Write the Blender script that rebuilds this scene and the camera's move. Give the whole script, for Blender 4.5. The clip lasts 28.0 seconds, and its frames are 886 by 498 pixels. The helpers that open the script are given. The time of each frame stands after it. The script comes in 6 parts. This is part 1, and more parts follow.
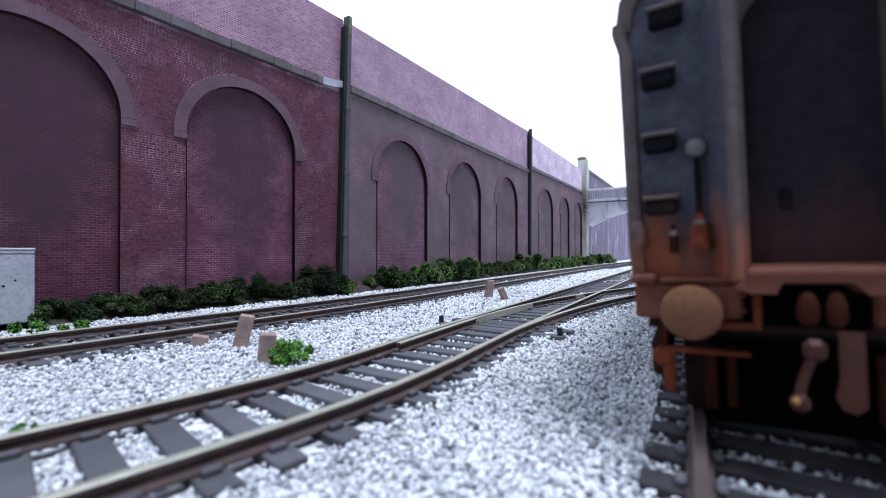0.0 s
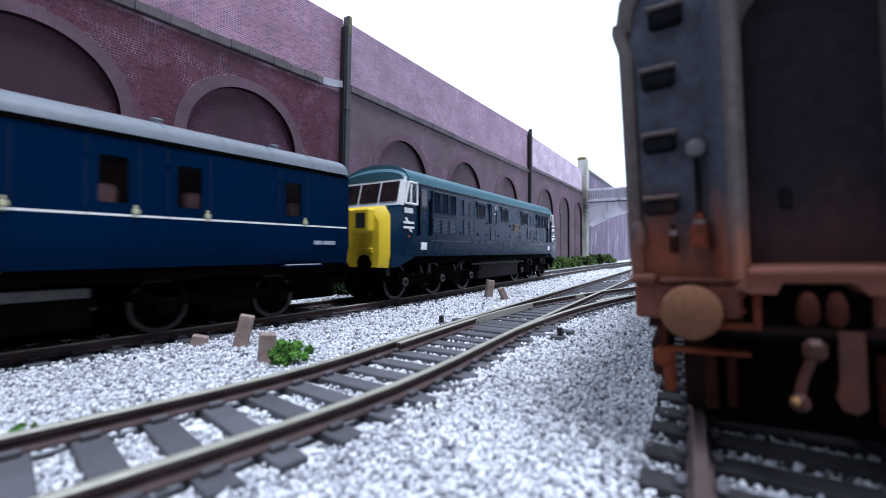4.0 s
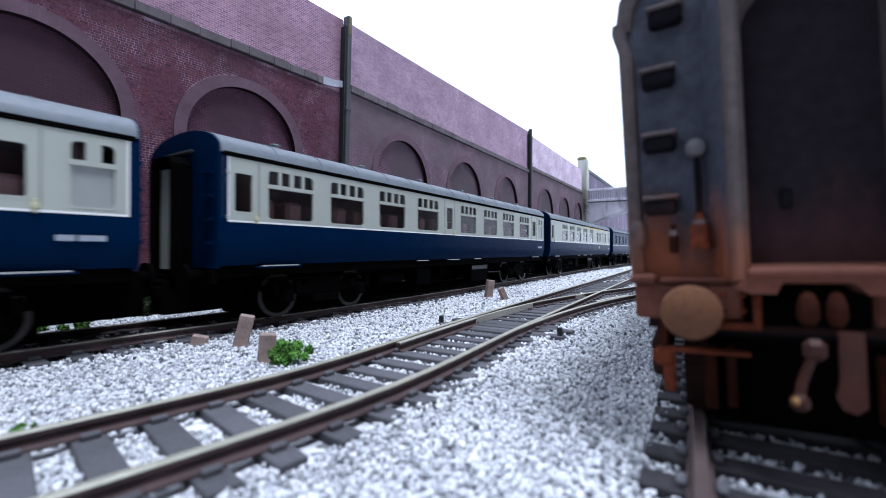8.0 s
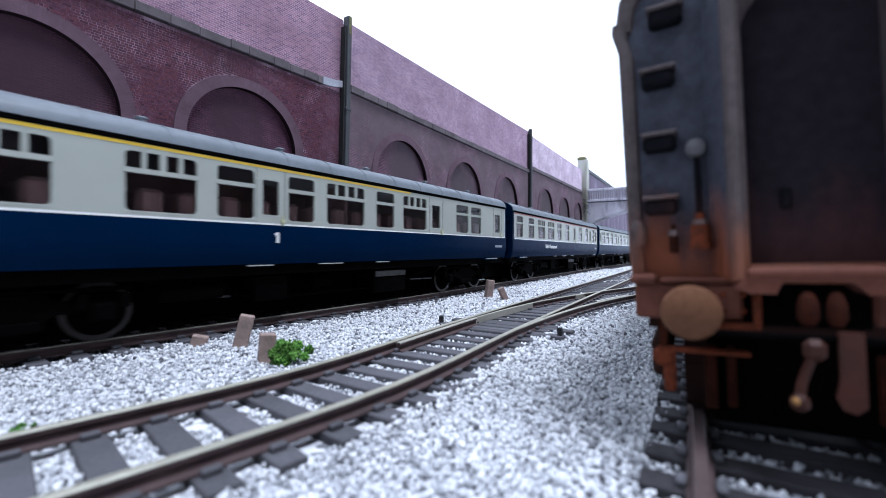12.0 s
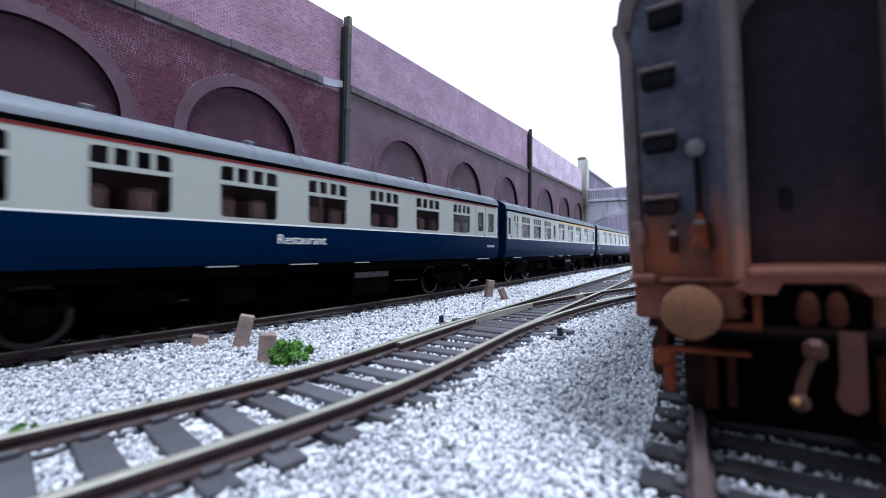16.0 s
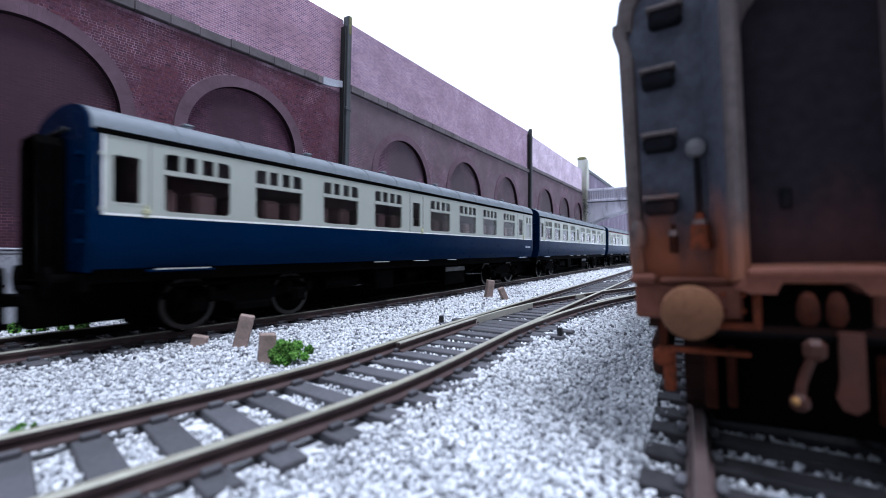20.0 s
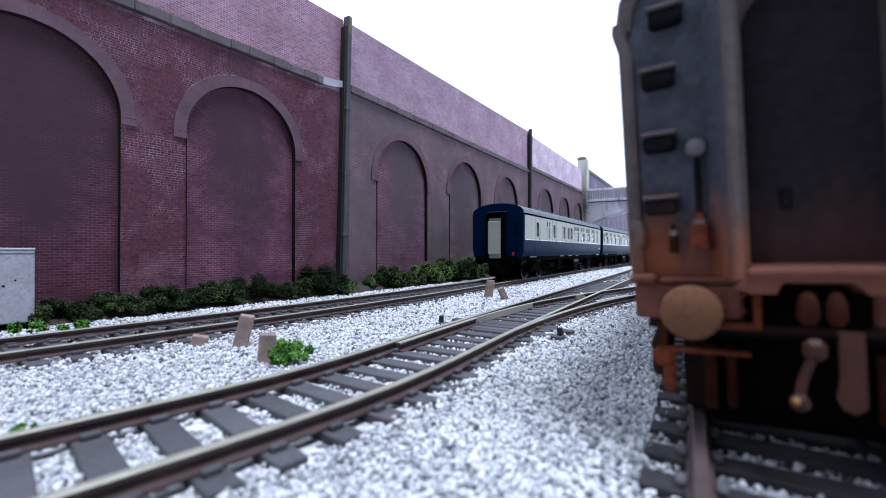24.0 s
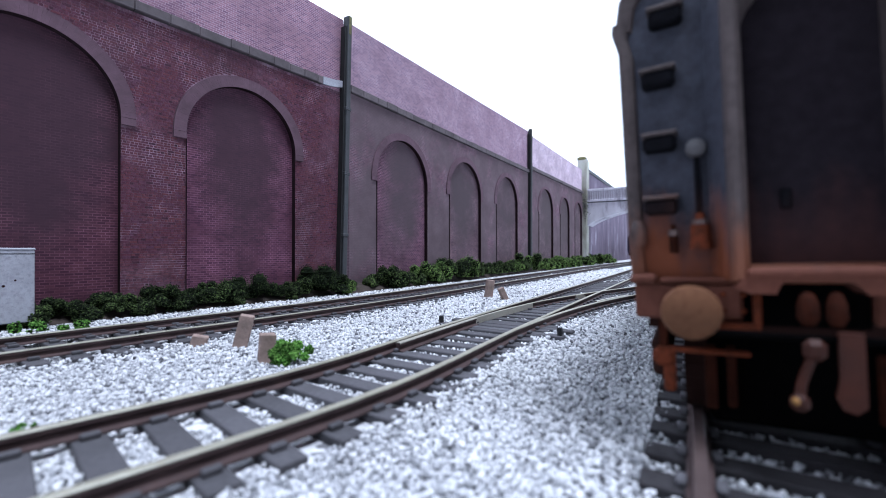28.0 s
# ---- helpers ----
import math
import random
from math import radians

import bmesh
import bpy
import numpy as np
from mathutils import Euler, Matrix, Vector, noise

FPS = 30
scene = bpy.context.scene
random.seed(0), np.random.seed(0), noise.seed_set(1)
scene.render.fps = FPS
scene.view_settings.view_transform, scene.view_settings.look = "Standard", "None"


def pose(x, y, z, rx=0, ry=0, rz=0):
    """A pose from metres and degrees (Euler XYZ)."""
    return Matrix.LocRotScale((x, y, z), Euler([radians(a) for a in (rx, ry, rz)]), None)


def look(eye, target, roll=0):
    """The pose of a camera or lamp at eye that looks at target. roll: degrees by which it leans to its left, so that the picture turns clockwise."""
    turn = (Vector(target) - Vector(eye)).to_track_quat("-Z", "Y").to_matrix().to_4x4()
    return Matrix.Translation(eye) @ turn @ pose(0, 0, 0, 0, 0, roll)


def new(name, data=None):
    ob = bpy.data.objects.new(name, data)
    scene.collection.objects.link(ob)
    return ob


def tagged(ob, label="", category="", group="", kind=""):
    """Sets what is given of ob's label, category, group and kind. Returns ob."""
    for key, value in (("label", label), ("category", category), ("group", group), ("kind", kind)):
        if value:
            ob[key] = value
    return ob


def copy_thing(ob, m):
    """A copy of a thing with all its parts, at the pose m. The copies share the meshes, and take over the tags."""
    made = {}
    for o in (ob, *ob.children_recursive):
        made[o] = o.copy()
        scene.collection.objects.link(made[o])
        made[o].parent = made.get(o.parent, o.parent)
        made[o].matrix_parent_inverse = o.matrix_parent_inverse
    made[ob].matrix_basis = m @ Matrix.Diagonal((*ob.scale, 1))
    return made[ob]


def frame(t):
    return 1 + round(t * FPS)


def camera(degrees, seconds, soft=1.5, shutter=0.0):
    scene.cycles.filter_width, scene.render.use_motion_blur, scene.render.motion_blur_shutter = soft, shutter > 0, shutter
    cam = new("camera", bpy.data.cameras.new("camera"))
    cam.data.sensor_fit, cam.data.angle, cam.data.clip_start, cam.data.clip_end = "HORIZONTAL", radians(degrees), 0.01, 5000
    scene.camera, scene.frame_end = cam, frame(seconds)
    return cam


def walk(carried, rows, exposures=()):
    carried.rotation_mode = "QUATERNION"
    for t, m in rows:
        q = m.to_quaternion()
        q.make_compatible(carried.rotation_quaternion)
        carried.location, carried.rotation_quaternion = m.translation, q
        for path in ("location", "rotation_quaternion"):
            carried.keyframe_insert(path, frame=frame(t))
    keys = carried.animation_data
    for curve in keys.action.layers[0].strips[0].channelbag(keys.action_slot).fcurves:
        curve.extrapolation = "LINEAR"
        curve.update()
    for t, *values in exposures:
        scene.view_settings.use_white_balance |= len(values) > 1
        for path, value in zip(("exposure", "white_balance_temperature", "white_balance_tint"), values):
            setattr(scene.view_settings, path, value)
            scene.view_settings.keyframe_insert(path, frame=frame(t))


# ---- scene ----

U = 0.001  # the layout is drawn in millimetres: 1:76 models on 16.5 mm track

# ---------- camera ----------
cam = camera(93.53, 28.0, soft=0.7, shutter=0.18)
EYE = Matrix.Translation((0, 0, 0.01846)) @ pose(0, 0, 0, 90.27, 0, 0)
walk(cam, [(0.0, EYE), (28.0, EYE)],
     exposures=[(0.0, 0.0, 5400, 12.5), (2.0, 0.0, 5400, 12.5), (3.2, 0.03, 5400, 12.5), (22.0, 0.03, 5400, 12.5), (24.2, 0.0, 5400, 12.5), (28.0, 0.0, 5400, 12.5)])
cam.data.dof.use_dof = True
cam.data.dof.focus_distance = 0.17
cam.data.dof.aperture_fstop = 27.0

# ---------- light: a white room and soft lamps over the layout ----------
world = bpy.data.worlds.new("room_light")
scene.world = world
world.use_nodes = True
wn = world.node_tree.nodes
wn["Background"].inputs[0].default_value = (0.9, 0.94, 1.0, 1)
wn["Background"].inputs[1].default_value = 0.1
sun_data = bpy.data.lights.new("lamp_light", "SUN")
sun_data.energy, sun_data.angle, sun_data.color = 4.5, radians(24), (1.0, 0.985, 0.97)
sun = new("lamp_light", sun_data)
sun.matrix_world = look((0.2, -0.2, 0.95), (0, 0, 0))


# ---------- materials ----------
def noise_node(nt, scale, detail=4, rough=0.6, where=None):
    n = nt.nodes.new("ShaderNodeTexNoise")
    n.inputs["Scale"].default_value, n.inputs["Detail"].default_value, n.inputs["Roughness"].default_value = scale, detail, rough
    if where:
        nt.links.new(where, n.inputs["Vector"])
    return n.outputs["Fac"]


def ramp(nt, src, stops):
    r = nt.nodes.new("ShaderNodeValToRGB")
    e = r.color_ramp.elements
    while len(e) < len(stops):
        e.new(0.5)
    for el, (p, c) in zip(e, stops):
        el.position, el.color = p, (*c, 1)
    nt.links.new(src, r.inputs[0])
    return r.outputs[0]


def mixc(nt, fac, a, b, mode="MIX"):
    m = nt.nodes.new("ShaderNodeMix")
    m.data_type, m.blend_type = "RGBA", mode
    for v, i in ((fac, 0), (a, 6), (b, 7)):
        if isinstance(v, (int, float)):
            m.inputs[i].default_value = v
        elif isinstance(v, tuple):
            m.inputs[i].default_value = (*v, 1)
        else:
            nt.links.new(v, m.inputs[i])
    return m.outputs[2]


def maths(nt, op, a, b=0.5):
    m = nt.nodes.new("ShaderNodeMath")
    m.operation = op
    for v, i in ((a, 0), (b, 1)):
        if isinstance(v, (int, float)):
            m.inputs[i].default_value = v
        else:
            nt.links.new(v, m.inputs[i])
    return m.outputs[0]


def shader(name, rough=0.7, metal=0.0, spec=0.4):
    m = bpy.data.materials.new(name)
    m.use_nodes = True
    nt = m.node_tree
    b = nt.nodes["Principled BSDF"]
    b.inputs["Roughness"].default_value, b.inputs["Metallic"].default_value = rough, metal
    b.inputs["Specular IOR Level"].default_value = spec
    return m, nt, b


def coords(nt, kind="Object"):
    return nt.nodes.new("ShaderNodeTexCoord").outputs[kind]


def bump(nt, b, height, strength, dist):
    n = nt.nodes.new("ShaderNodeBump")
    n.inputs["Strength"].default_value, n.inputs["Distance"].default_value = strength, dist
    nt.links.new(height, n.inputs["Height"])
    nt.links.new(n.outputs[0], b.inputs["Normal"])


def paint(name, col, rough=0.6, var=0.15, scale=120.0, dirt=(0.05, 0.04, 0.035), dirty=0.15, metal=0.0, bumps=0.15, island=0.0, piece=0.0, spec=0.4):
    """Painted or moulded surface: two scales of variation, dirt in patches, fine relief."""
    m, nt, b = shader(name, rough, metal, spec)
    co = coords(nt)
    big = noise_node(nt, scale, 5, 0.65, co)
    fine = noise_node(nt, scale * 9, 3, 0.6, co)
    lo, hi = tuple(c * (1 - var) for c in col), tuple(min(1, c * (1 + var)) for c in col)
    base = ramp(nt, big, [(0.3, lo), (0.7, hi)])
    base = mixc(nt, maths(nt, "MULTIPLY", ramp(nt, fine, [(0.5, (0, 0, 0)), (0.75, (1, 1, 1))]), dirty), base, dirt)
    base = mixc(nt, maths(nt, "MULTIPLY", ramp(nt, big, [(0.55, (0, 0, 0)), (0.7, (1, 1, 1))]), dirty), base, dirt)
    if island or piece:
        amount = island or piece
        src = nt.nodes.new("ShaderNodeNewGeometry").outputs["Random Per Island"] if island else nt.nodes.new("ShaderNodeObjectInfo").outputs["Random"]
        base = mixc(nt, 1.0, base, ramp(nt, src, [(0.0, (1 - amount,) * 3), (1.0, (1 + amount * 0.6,) * 3)]), "MULTIPLY")
    nt.links.new(base, b.inputs["Base Color"])
    r = maths(nt, "MULTIPLY_ADD", fine, 0.25)
    r.node.inputs[2].default_value = rough - 0.12
    nt.links.new(r, b.inputs["Roughness"])
    if bumps:
        bump(nt, b, fine, bumps, 0.0002)
    return m


def foliage(name, deep, mid, tip):
    """Foam scatter: every crumb takes its own green."""
    m, nt, b = shader(name, 0.9, 0, 0.15)
    src = nt.nodes.new("ShaderNodeNewGeometry").outputs["Random Per Island"]
    col = ramp(nt, src, [(0.0, deep), (0.45, mid), (1.0, tip)])
    co = coords(nt)
    big = noise_node(nt, 160, 3, 0.6, co)
    nt.links.new(mixc(nt, 1.0, col, ramp(nt, big, [(0.35, (0.35, 0.35, 0.35)), (0.65, (1.2, 1.2, 1.2))]), "MULTIPLY"), b.inputs["Base Color"])
    return m


BLUE = paint("rail_blue_paint", (0.0014, 0.0115, 0.04), 0.3, 0.12, 60, (0.006, 0.01, 0.018), 0.12, bumps=0.03, spec=0.012)
LOCO_BLUE = paint("loco_blue_paint", (0.0034, 0.018, 0.043), 0.28, 0.12, 60, (0.015, 0.015, 0.018), 0.2, bumps=0.05, spec=0.07)
GREY = paint("coach_grey_paint", (0.39, 0.405, 0.36), 0.5, 0.05, 50, (0.3, 0.3, 0.27), 0.1, bumps=0.03, spec=0.1)
ROOF = paint("roof_grey_paint", (0.155, 0.175, 0.195), 0.42, 0.15, 70, (0.08, 0.08, 0.08), 0.25, bumps=0.1, spec=0.2)
LOCO_TRIM = paint("worn_blue_edge", (0.011, 0.04, 0.062), 0.5, 0.5, 300, (0.02, 0.05, 0.08), 0.6, bumps=0.1)
LOCO_ROOF = paint("loco_roof_paint", (0.04, 0.115, 0.15), 0.5, 0.15, 70, (0.05, 0.06, 0.06), 0.25, bumps=0.08)
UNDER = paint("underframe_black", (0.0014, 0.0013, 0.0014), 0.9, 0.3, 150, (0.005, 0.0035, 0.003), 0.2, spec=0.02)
YELLOW = paint("warning_yellow_paint", (0.72, 0.52, 0.015), 0.45, 0.08, 80, (0.2, 0.12, 0.02), 0.15, bumps=0.05)
NUMBER = paint("faded_number_paint", (0.3, 0.33, 0.38), 0.6, 0.1, 300, (0.15, 0.17, 0.2), 0.3, bumps=0)
WHITE = paint("white_lettering", (0.78, 0.78, 0.76), 0.5, 0.05, 200, (0.4, 0.4, 0.4), 0.1, bumps=0)
STRIPE = paint("yellow_band", (0.75, 0.5, 0.04), 0.5, 0.06, 200, (0.4, 0.3, 0.05), 0.1, bumps=0)
PLATE = paint("dull_brass_plate", (0.14, 0.1, 0.06), 0.5, 0.2, 300, (0.05, 0.03, 0.02), 0.3, metal=0.3, bumps=0)
RED = paint("red_band", (0.2, 0.012, 0.012), 0.5, 0.06, 200, (0.1, 0.02, 0.02), 0.1, bumps=0)
STEEL = paint("window_metal", (0.5, 0.5, 0.48), 0.4, 0.1, 300, (0.25, 0.22, 0.2), 0.2, metal=0.3, bumps=0.05)
STEEL_DULL = paint("dull_grey_steel", (0.035, 0.034, 0.034), 0.6, 0.5, 200, (0.03, 0.025, 0.02), 0.6, metal=0.2, bumps=0.1)
TYRE = paint("dull_tyre_steel", (0.024, 0.02, 0.018), 0.5, 0.3, 300, (0.04, 0.03, 0.025), 0.4, metal=0.3, bumps=0.05)
FADED = paint("faded_red_brown", (0.022, 0.005, 0.005), 0.8, 0.4, 200, (0.012, 0.006, 0.005), 0.5, spec=0.06)
BRASS = paint("pale_brass_handle", (0.5, 0.49, 0.3), 0.45, 0.1, 300, (0.25, 0.22, 0.12), 0.2, metal=0.1, bumps=0)
SEAT = paint("brown_moulded_seat", (0.17, 0.115, 0.115), 0.7, 0.25, 100, (0.05, 0.03, 0.02), 0.2)
DARK = paint("black_rubber", (0.012, 0.012, 0.013), 0.8, 0.2, 150, (0.03, 0.03, 0.03), 0.2)
GREEN = paint("grimy_green_paint", (0.1, 0.09, 0.09), 0.6, 0.2, 150, (0.2, 0.07, 0.02), 0.2)


def glass_mat():
    m, nt, b = shader("smoked_glazing", 0.15, 0, 0.5)
    b.inputs["Base Color"].default_value = (0.8, 0.74, 0.74, 1)
    b.inputs["Transmission Weight"].default_value = 1.0
    b.inputs["IOR"].default_value = 1.14
    return m


GLASS = glass_mat()


def brick_mat(name, red, mortar, grime, grimy, metres=(0.00315, 0.00105), soot=(), soot_col=(0.03, 0.018, 0.024), soot_amount=0.85, lime=(0.4, 0.3, 0.36), cover=(0.35, 0.65), uneven=0.26):
    """Painted embossed brick sheet; x along the wall, z up in the panel's own space."""
    m, nt, b = shader(name, 0.85, 0, 0.08)
    co = coords(nt)
    sep = nt.nodes.new("ShaderNodeSeparateXYZ")
    nt.links.new(co, sep.inputs[0])
    com = nt.nodes.new("ShaderNodeCombineXYZ")
    nt.links.new(sep.outputs[0], com.inputs[0])
    nt.links.new(sep.outputs[2], com.inputs[1])
    big = noise_node(nt, 22, 5, 0.6, co)
    mid = noise_node(nt, 110, 4, 0.65, co)
    wash = noise_node(nt, 48, 6, 0.7, com.outputs[0])
    br = nt.nodes.new("ShaderNodeTexBrick")
    nt.links.new(com.outputs[0], br.inputs["Vector"])
    br.inputs["Color1"].default_value = (red[0] * 0.62, red[1] * 0.58, red[2] * 0.72, 1)
    br.inputs["Color2"].default_value = (red[0] * 1.4, red[1] * 1.3, red[2] * 1.25, 1)
    nt.links.new(ramp(nt, wash, [(0.42, mortar), (0.62, lime)]), br.inputs["Mortar"])
    br.inputs["Scale"].default_value = 1.0
    br.inputs["Mortar Size"].default_value = 0.00013
    br.inputs["Mortar Smooth"].default_value = 0.3
    br.inputs["Brick Width"].default_value, br.inputs["Row Height"].default_value = metres
    stain = ramp(nt, big, [(cover[0], (0, 0, 0)), (cover[1], (1, 1, 1))])
    col = mixc(nt, maths(nt, "MULTIPLY", stain, grimy), br.outputs["Color"], grime)
    col = mixc(nt, maths(nt, "MULTIPLY", ramp(nt, mid, [(0.5, (0, 0, 0)), (0.72, (1, 1, 1))]), grimy * 0.6), col, grime)
    col = mixc(nt, 1.0, col, ramp(nt, wash, [(0.25, (1 - uneven,) * 3), (0.75, (1 + uneven,) * 3)]), "MULTIPLY")
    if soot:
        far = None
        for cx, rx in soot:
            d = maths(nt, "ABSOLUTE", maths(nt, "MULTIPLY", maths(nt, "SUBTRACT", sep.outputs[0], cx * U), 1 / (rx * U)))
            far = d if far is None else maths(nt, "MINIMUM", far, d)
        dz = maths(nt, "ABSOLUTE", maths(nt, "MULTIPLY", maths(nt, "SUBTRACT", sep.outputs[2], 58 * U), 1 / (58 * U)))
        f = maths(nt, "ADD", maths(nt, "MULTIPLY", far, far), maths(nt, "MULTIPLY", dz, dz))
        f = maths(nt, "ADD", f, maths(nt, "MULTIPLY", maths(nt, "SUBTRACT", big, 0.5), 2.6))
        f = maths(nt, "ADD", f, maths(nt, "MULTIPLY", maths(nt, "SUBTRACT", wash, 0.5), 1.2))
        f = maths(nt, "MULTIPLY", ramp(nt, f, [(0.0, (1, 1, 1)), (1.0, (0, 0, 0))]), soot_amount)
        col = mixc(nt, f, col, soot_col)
    nt.links.new(col, b.inputs["Base Color"])
    bump(nt, b, br.outputs["Fac"], -0.5, 0.00015)
    return m


def weathered(name, cols, patch, low, high, piece=None, scale=34, sooty=0.55):
    """Bricks or mortar of the near panel: one colour a piece, patches that run across many pieces."""
    m, nt, b = shader(name, 0.85, 0, 0.08)
    where = nt.nodes.new("ShaderNodeNewGeometry").outputs["Position"]
    big = noise_node(nt, scale, 6, 0.68, where)
    soot = noise_node(nt, 24, 4, 0.6, where)
    fine = noise_node(nt, 1100, 3, 0.6, where)
    if piece == "object":
        src = nt.nodes.new("ShaderNodeObjectInfo").outputs["Random"]
    elif piece == "island":
        src = nt.nodes.new("ShaderNodeNewGeometry").outputs["Random Per Island"]
    else:
        src = fine
    col = ramp(nt, src, [(i / (len(cols) - 1), c) for i, c in enumerate(cols)])
    col = mixc(nt, ramp(nt, big, [(low, (0, 0, 0)), (high, (1, 1, 1))]), col, patch)
    col = mixc(nt, maths(nt, "MULTIPLY", ramp(nt, soot, [(0.5, (0, 0, 0)), (0.68, (1, 1, 1))]), sooty), col, (0.075, 0.042, 0.055))
    col = mixc(nt, 1.0, col, ramp(nt, fine, [(0.3, (0.75, 0.75, 0.75)), (0.7, (1.2, 1.2, 1.2))]), "MULTIPLY")
    nt.links.new(col, b.inputs["Base Color"])
    bump(nt, b, fine, 0.3, 0.0002)
    return m


PURPLE = (0.15, 0.078, 0.112)
BRICK = brick_mat("painted_brick_sheet", PURPLE, (0.19, 0.115, 0.15), (0.128, 0.098, 0.11), 0.94, (0.0023, 0.00088), lime=(0.36, 0.27, 0.33), cover=(0.28, 0.5))


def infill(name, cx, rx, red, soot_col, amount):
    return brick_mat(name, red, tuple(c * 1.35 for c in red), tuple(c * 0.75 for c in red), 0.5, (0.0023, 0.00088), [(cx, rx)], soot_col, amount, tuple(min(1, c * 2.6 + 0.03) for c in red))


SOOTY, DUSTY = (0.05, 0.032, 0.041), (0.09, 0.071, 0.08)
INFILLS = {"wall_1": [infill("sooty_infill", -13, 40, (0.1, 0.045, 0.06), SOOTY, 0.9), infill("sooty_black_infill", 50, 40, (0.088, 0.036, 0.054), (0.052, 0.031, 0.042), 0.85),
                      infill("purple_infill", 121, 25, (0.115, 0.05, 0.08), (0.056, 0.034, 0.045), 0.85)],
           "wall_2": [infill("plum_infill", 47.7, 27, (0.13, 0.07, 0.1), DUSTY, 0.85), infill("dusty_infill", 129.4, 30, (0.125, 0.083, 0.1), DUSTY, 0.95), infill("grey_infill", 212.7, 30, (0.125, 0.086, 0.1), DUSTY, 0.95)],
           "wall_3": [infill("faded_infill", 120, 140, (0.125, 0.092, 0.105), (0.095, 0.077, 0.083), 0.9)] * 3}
# Near-black reveals: the shade on the arch's inner faces is put into the colour.
REVEAL_SHADE = paint("soot_black_reveal", (0.025, 0.014, 0.018), 0.9, 0.3, 120, (0.05, 0.03, 0.035), 0.3, spec=0.1)
PARAPET_NEAR = brick_mat("lavender_brick_parapet", (0.26, 0.15, 0.2), (0.38, 0.275, 0.33), (0.23, 0.15, 0.2), 0.4, (0.0023, 0.00088), lime=(0.48, 0.37, 0.45), uneven=0.14)
PARAPET = brick_mat("pale_brick_parapet", (0.27, 0.185, 0.24), (0.36, 0.27, 0.34), (0.28, 0.2, 0.25), 0.4, (0.0023, 0.00088), lime=(0.5, 0.41, 0.49), uneven=0.14)
PARAPET_PALE = brick_mat("whitened_brick_parapet", (0.52, 0.43, 0.5), (0.66, 0.58, 0.64), (0.38, 0.3, 0.36), 0.6, (0.0023, 0.00088), lime=(0.78, 0.72, 0.78))
REDS = [(0.056, 0.027, 0.042), (0.128, 0.045, 0.063), (0.098, 0.039, 0.064), (0.145, 0.052, 0.062), (0.11, 0.05, 0.085)]
BRICK_PIECE = weathered("single_brick_paint", REDS, (0.22, 0.125, 0.17), 0.5, 0.8, "island")
BRICK_OBJECT = weathered("single_brick_weathered", REDS, (0.28, 0.15, 0.18), 0.5, 0.8, "object")
MORTAR = weathered("mortar_wash", [(0.1, 0.052, 0.07), (0.145, 0.078, 0.105)], (0.42, 0.31, 0.38), 0.5, 0.68, None, 50, 0.3)
RING = paint("arch_ring_paint", (0.112, 0.064, 0.086), 0.85, 0.35, 60, (0.085, 0.05, 0.066), 0.5, island=0.07, bumps=0.3)
CABINET = paint("stained_grey_cabinet", (0.37, 0.375, 0.42), 0.85, 0.2, 140, (0.13, 0.12, 0.13), 0.45, bumps=0.4)
STONE = paint("string_course_stone", (0.118, 0.098, 0.106), 0.85, 0.35, 60, (0.08, 0.07, 0.072), 0.6, piece=0.2, bumps=0.4)
PIPE = paint("grey_pipe_paint", (0.042, 0.045, 0.05), 0.6, 0.25, 120, (0.03, 0.02, 0.02), 0.4)
CONCRETE = paint("whitewashed_concrete", (0.6, 0.59, 0.63), 0.85, 0.15, 90, (0.15, 0.13, 0.13), 0.45, bumps=0.4)
SLEEPER = paint("grey_plastic_sleeper", (0.075, 0.073, 0.082), 0.75, 0.25, 150, (0.03, 0.03, 0.035), 0.35, piece=0.2, bumps=0.3)
RAILTOP = paint("worn_rail_head", (0.31, 0.3, 0.24), 0.38, 0.2, 120, (0.24, 0.19, 0.12), 0.35, metal=0.1, bumps=0.05)
RAILRUST = paint("rusty_rail_head", (0.085, 0.06, 0.058), 0.5, 0.25, 120, (0.05, 0.03, 0.02), 0.4, metal=0.2, bumps=0.1)
RAILSIDE = paint("rusty_rail_web", (0.06, 0.038, 0.038), 0.8, 0.3, 250, (0.07, 0.04, 0.03), 0.4)
WOOD = paint("raw_timber_stake", (0.29, 0.215, 0.185), 0.8, 0.35, 250, (0.12, 0.08, 0.06), 0.35, bumps=0.4)
# Darker than SLEEPER: the parked coach's shade is put into the colour.
SHADED_SLEEPER = paint("oily_black_sleeper", (0.019, 0.017, 0.02), 0.8, 0.3, 150, (0.012, 0.01, 0.012), 0.4, piece=0.2, bumps=0.3)
RUST = paint("rust", (0.125, 0.03, 0.012), 0.85, 0.45, 160, (0.03, 0.012, 0.008), 0.75, bumps=0.5, spec=0.12)
LEAF = foliage("dark_green_scatter", (0.009, 0.013, 0.007), (0.032, 0.047, 0.018), (0.13, 0.19, 0.06))
LEAF_DARK = foliage("sooty_green_scatter", (0.005, 0.007, 0.004), (0.017, 0.025, 0.011), (0.075, 0.11, 0.036))
# Near-black green: the shade between the crumbs is put into this colour.
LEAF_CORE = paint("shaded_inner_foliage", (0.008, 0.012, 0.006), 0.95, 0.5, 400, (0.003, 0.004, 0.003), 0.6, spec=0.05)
MOSS = paint("dry_moss", (0.16, 0.15, 0.07), 0.9, 0.5, 300, (0.04, 0.04, 0.02), 0.6, bumps=0.5)
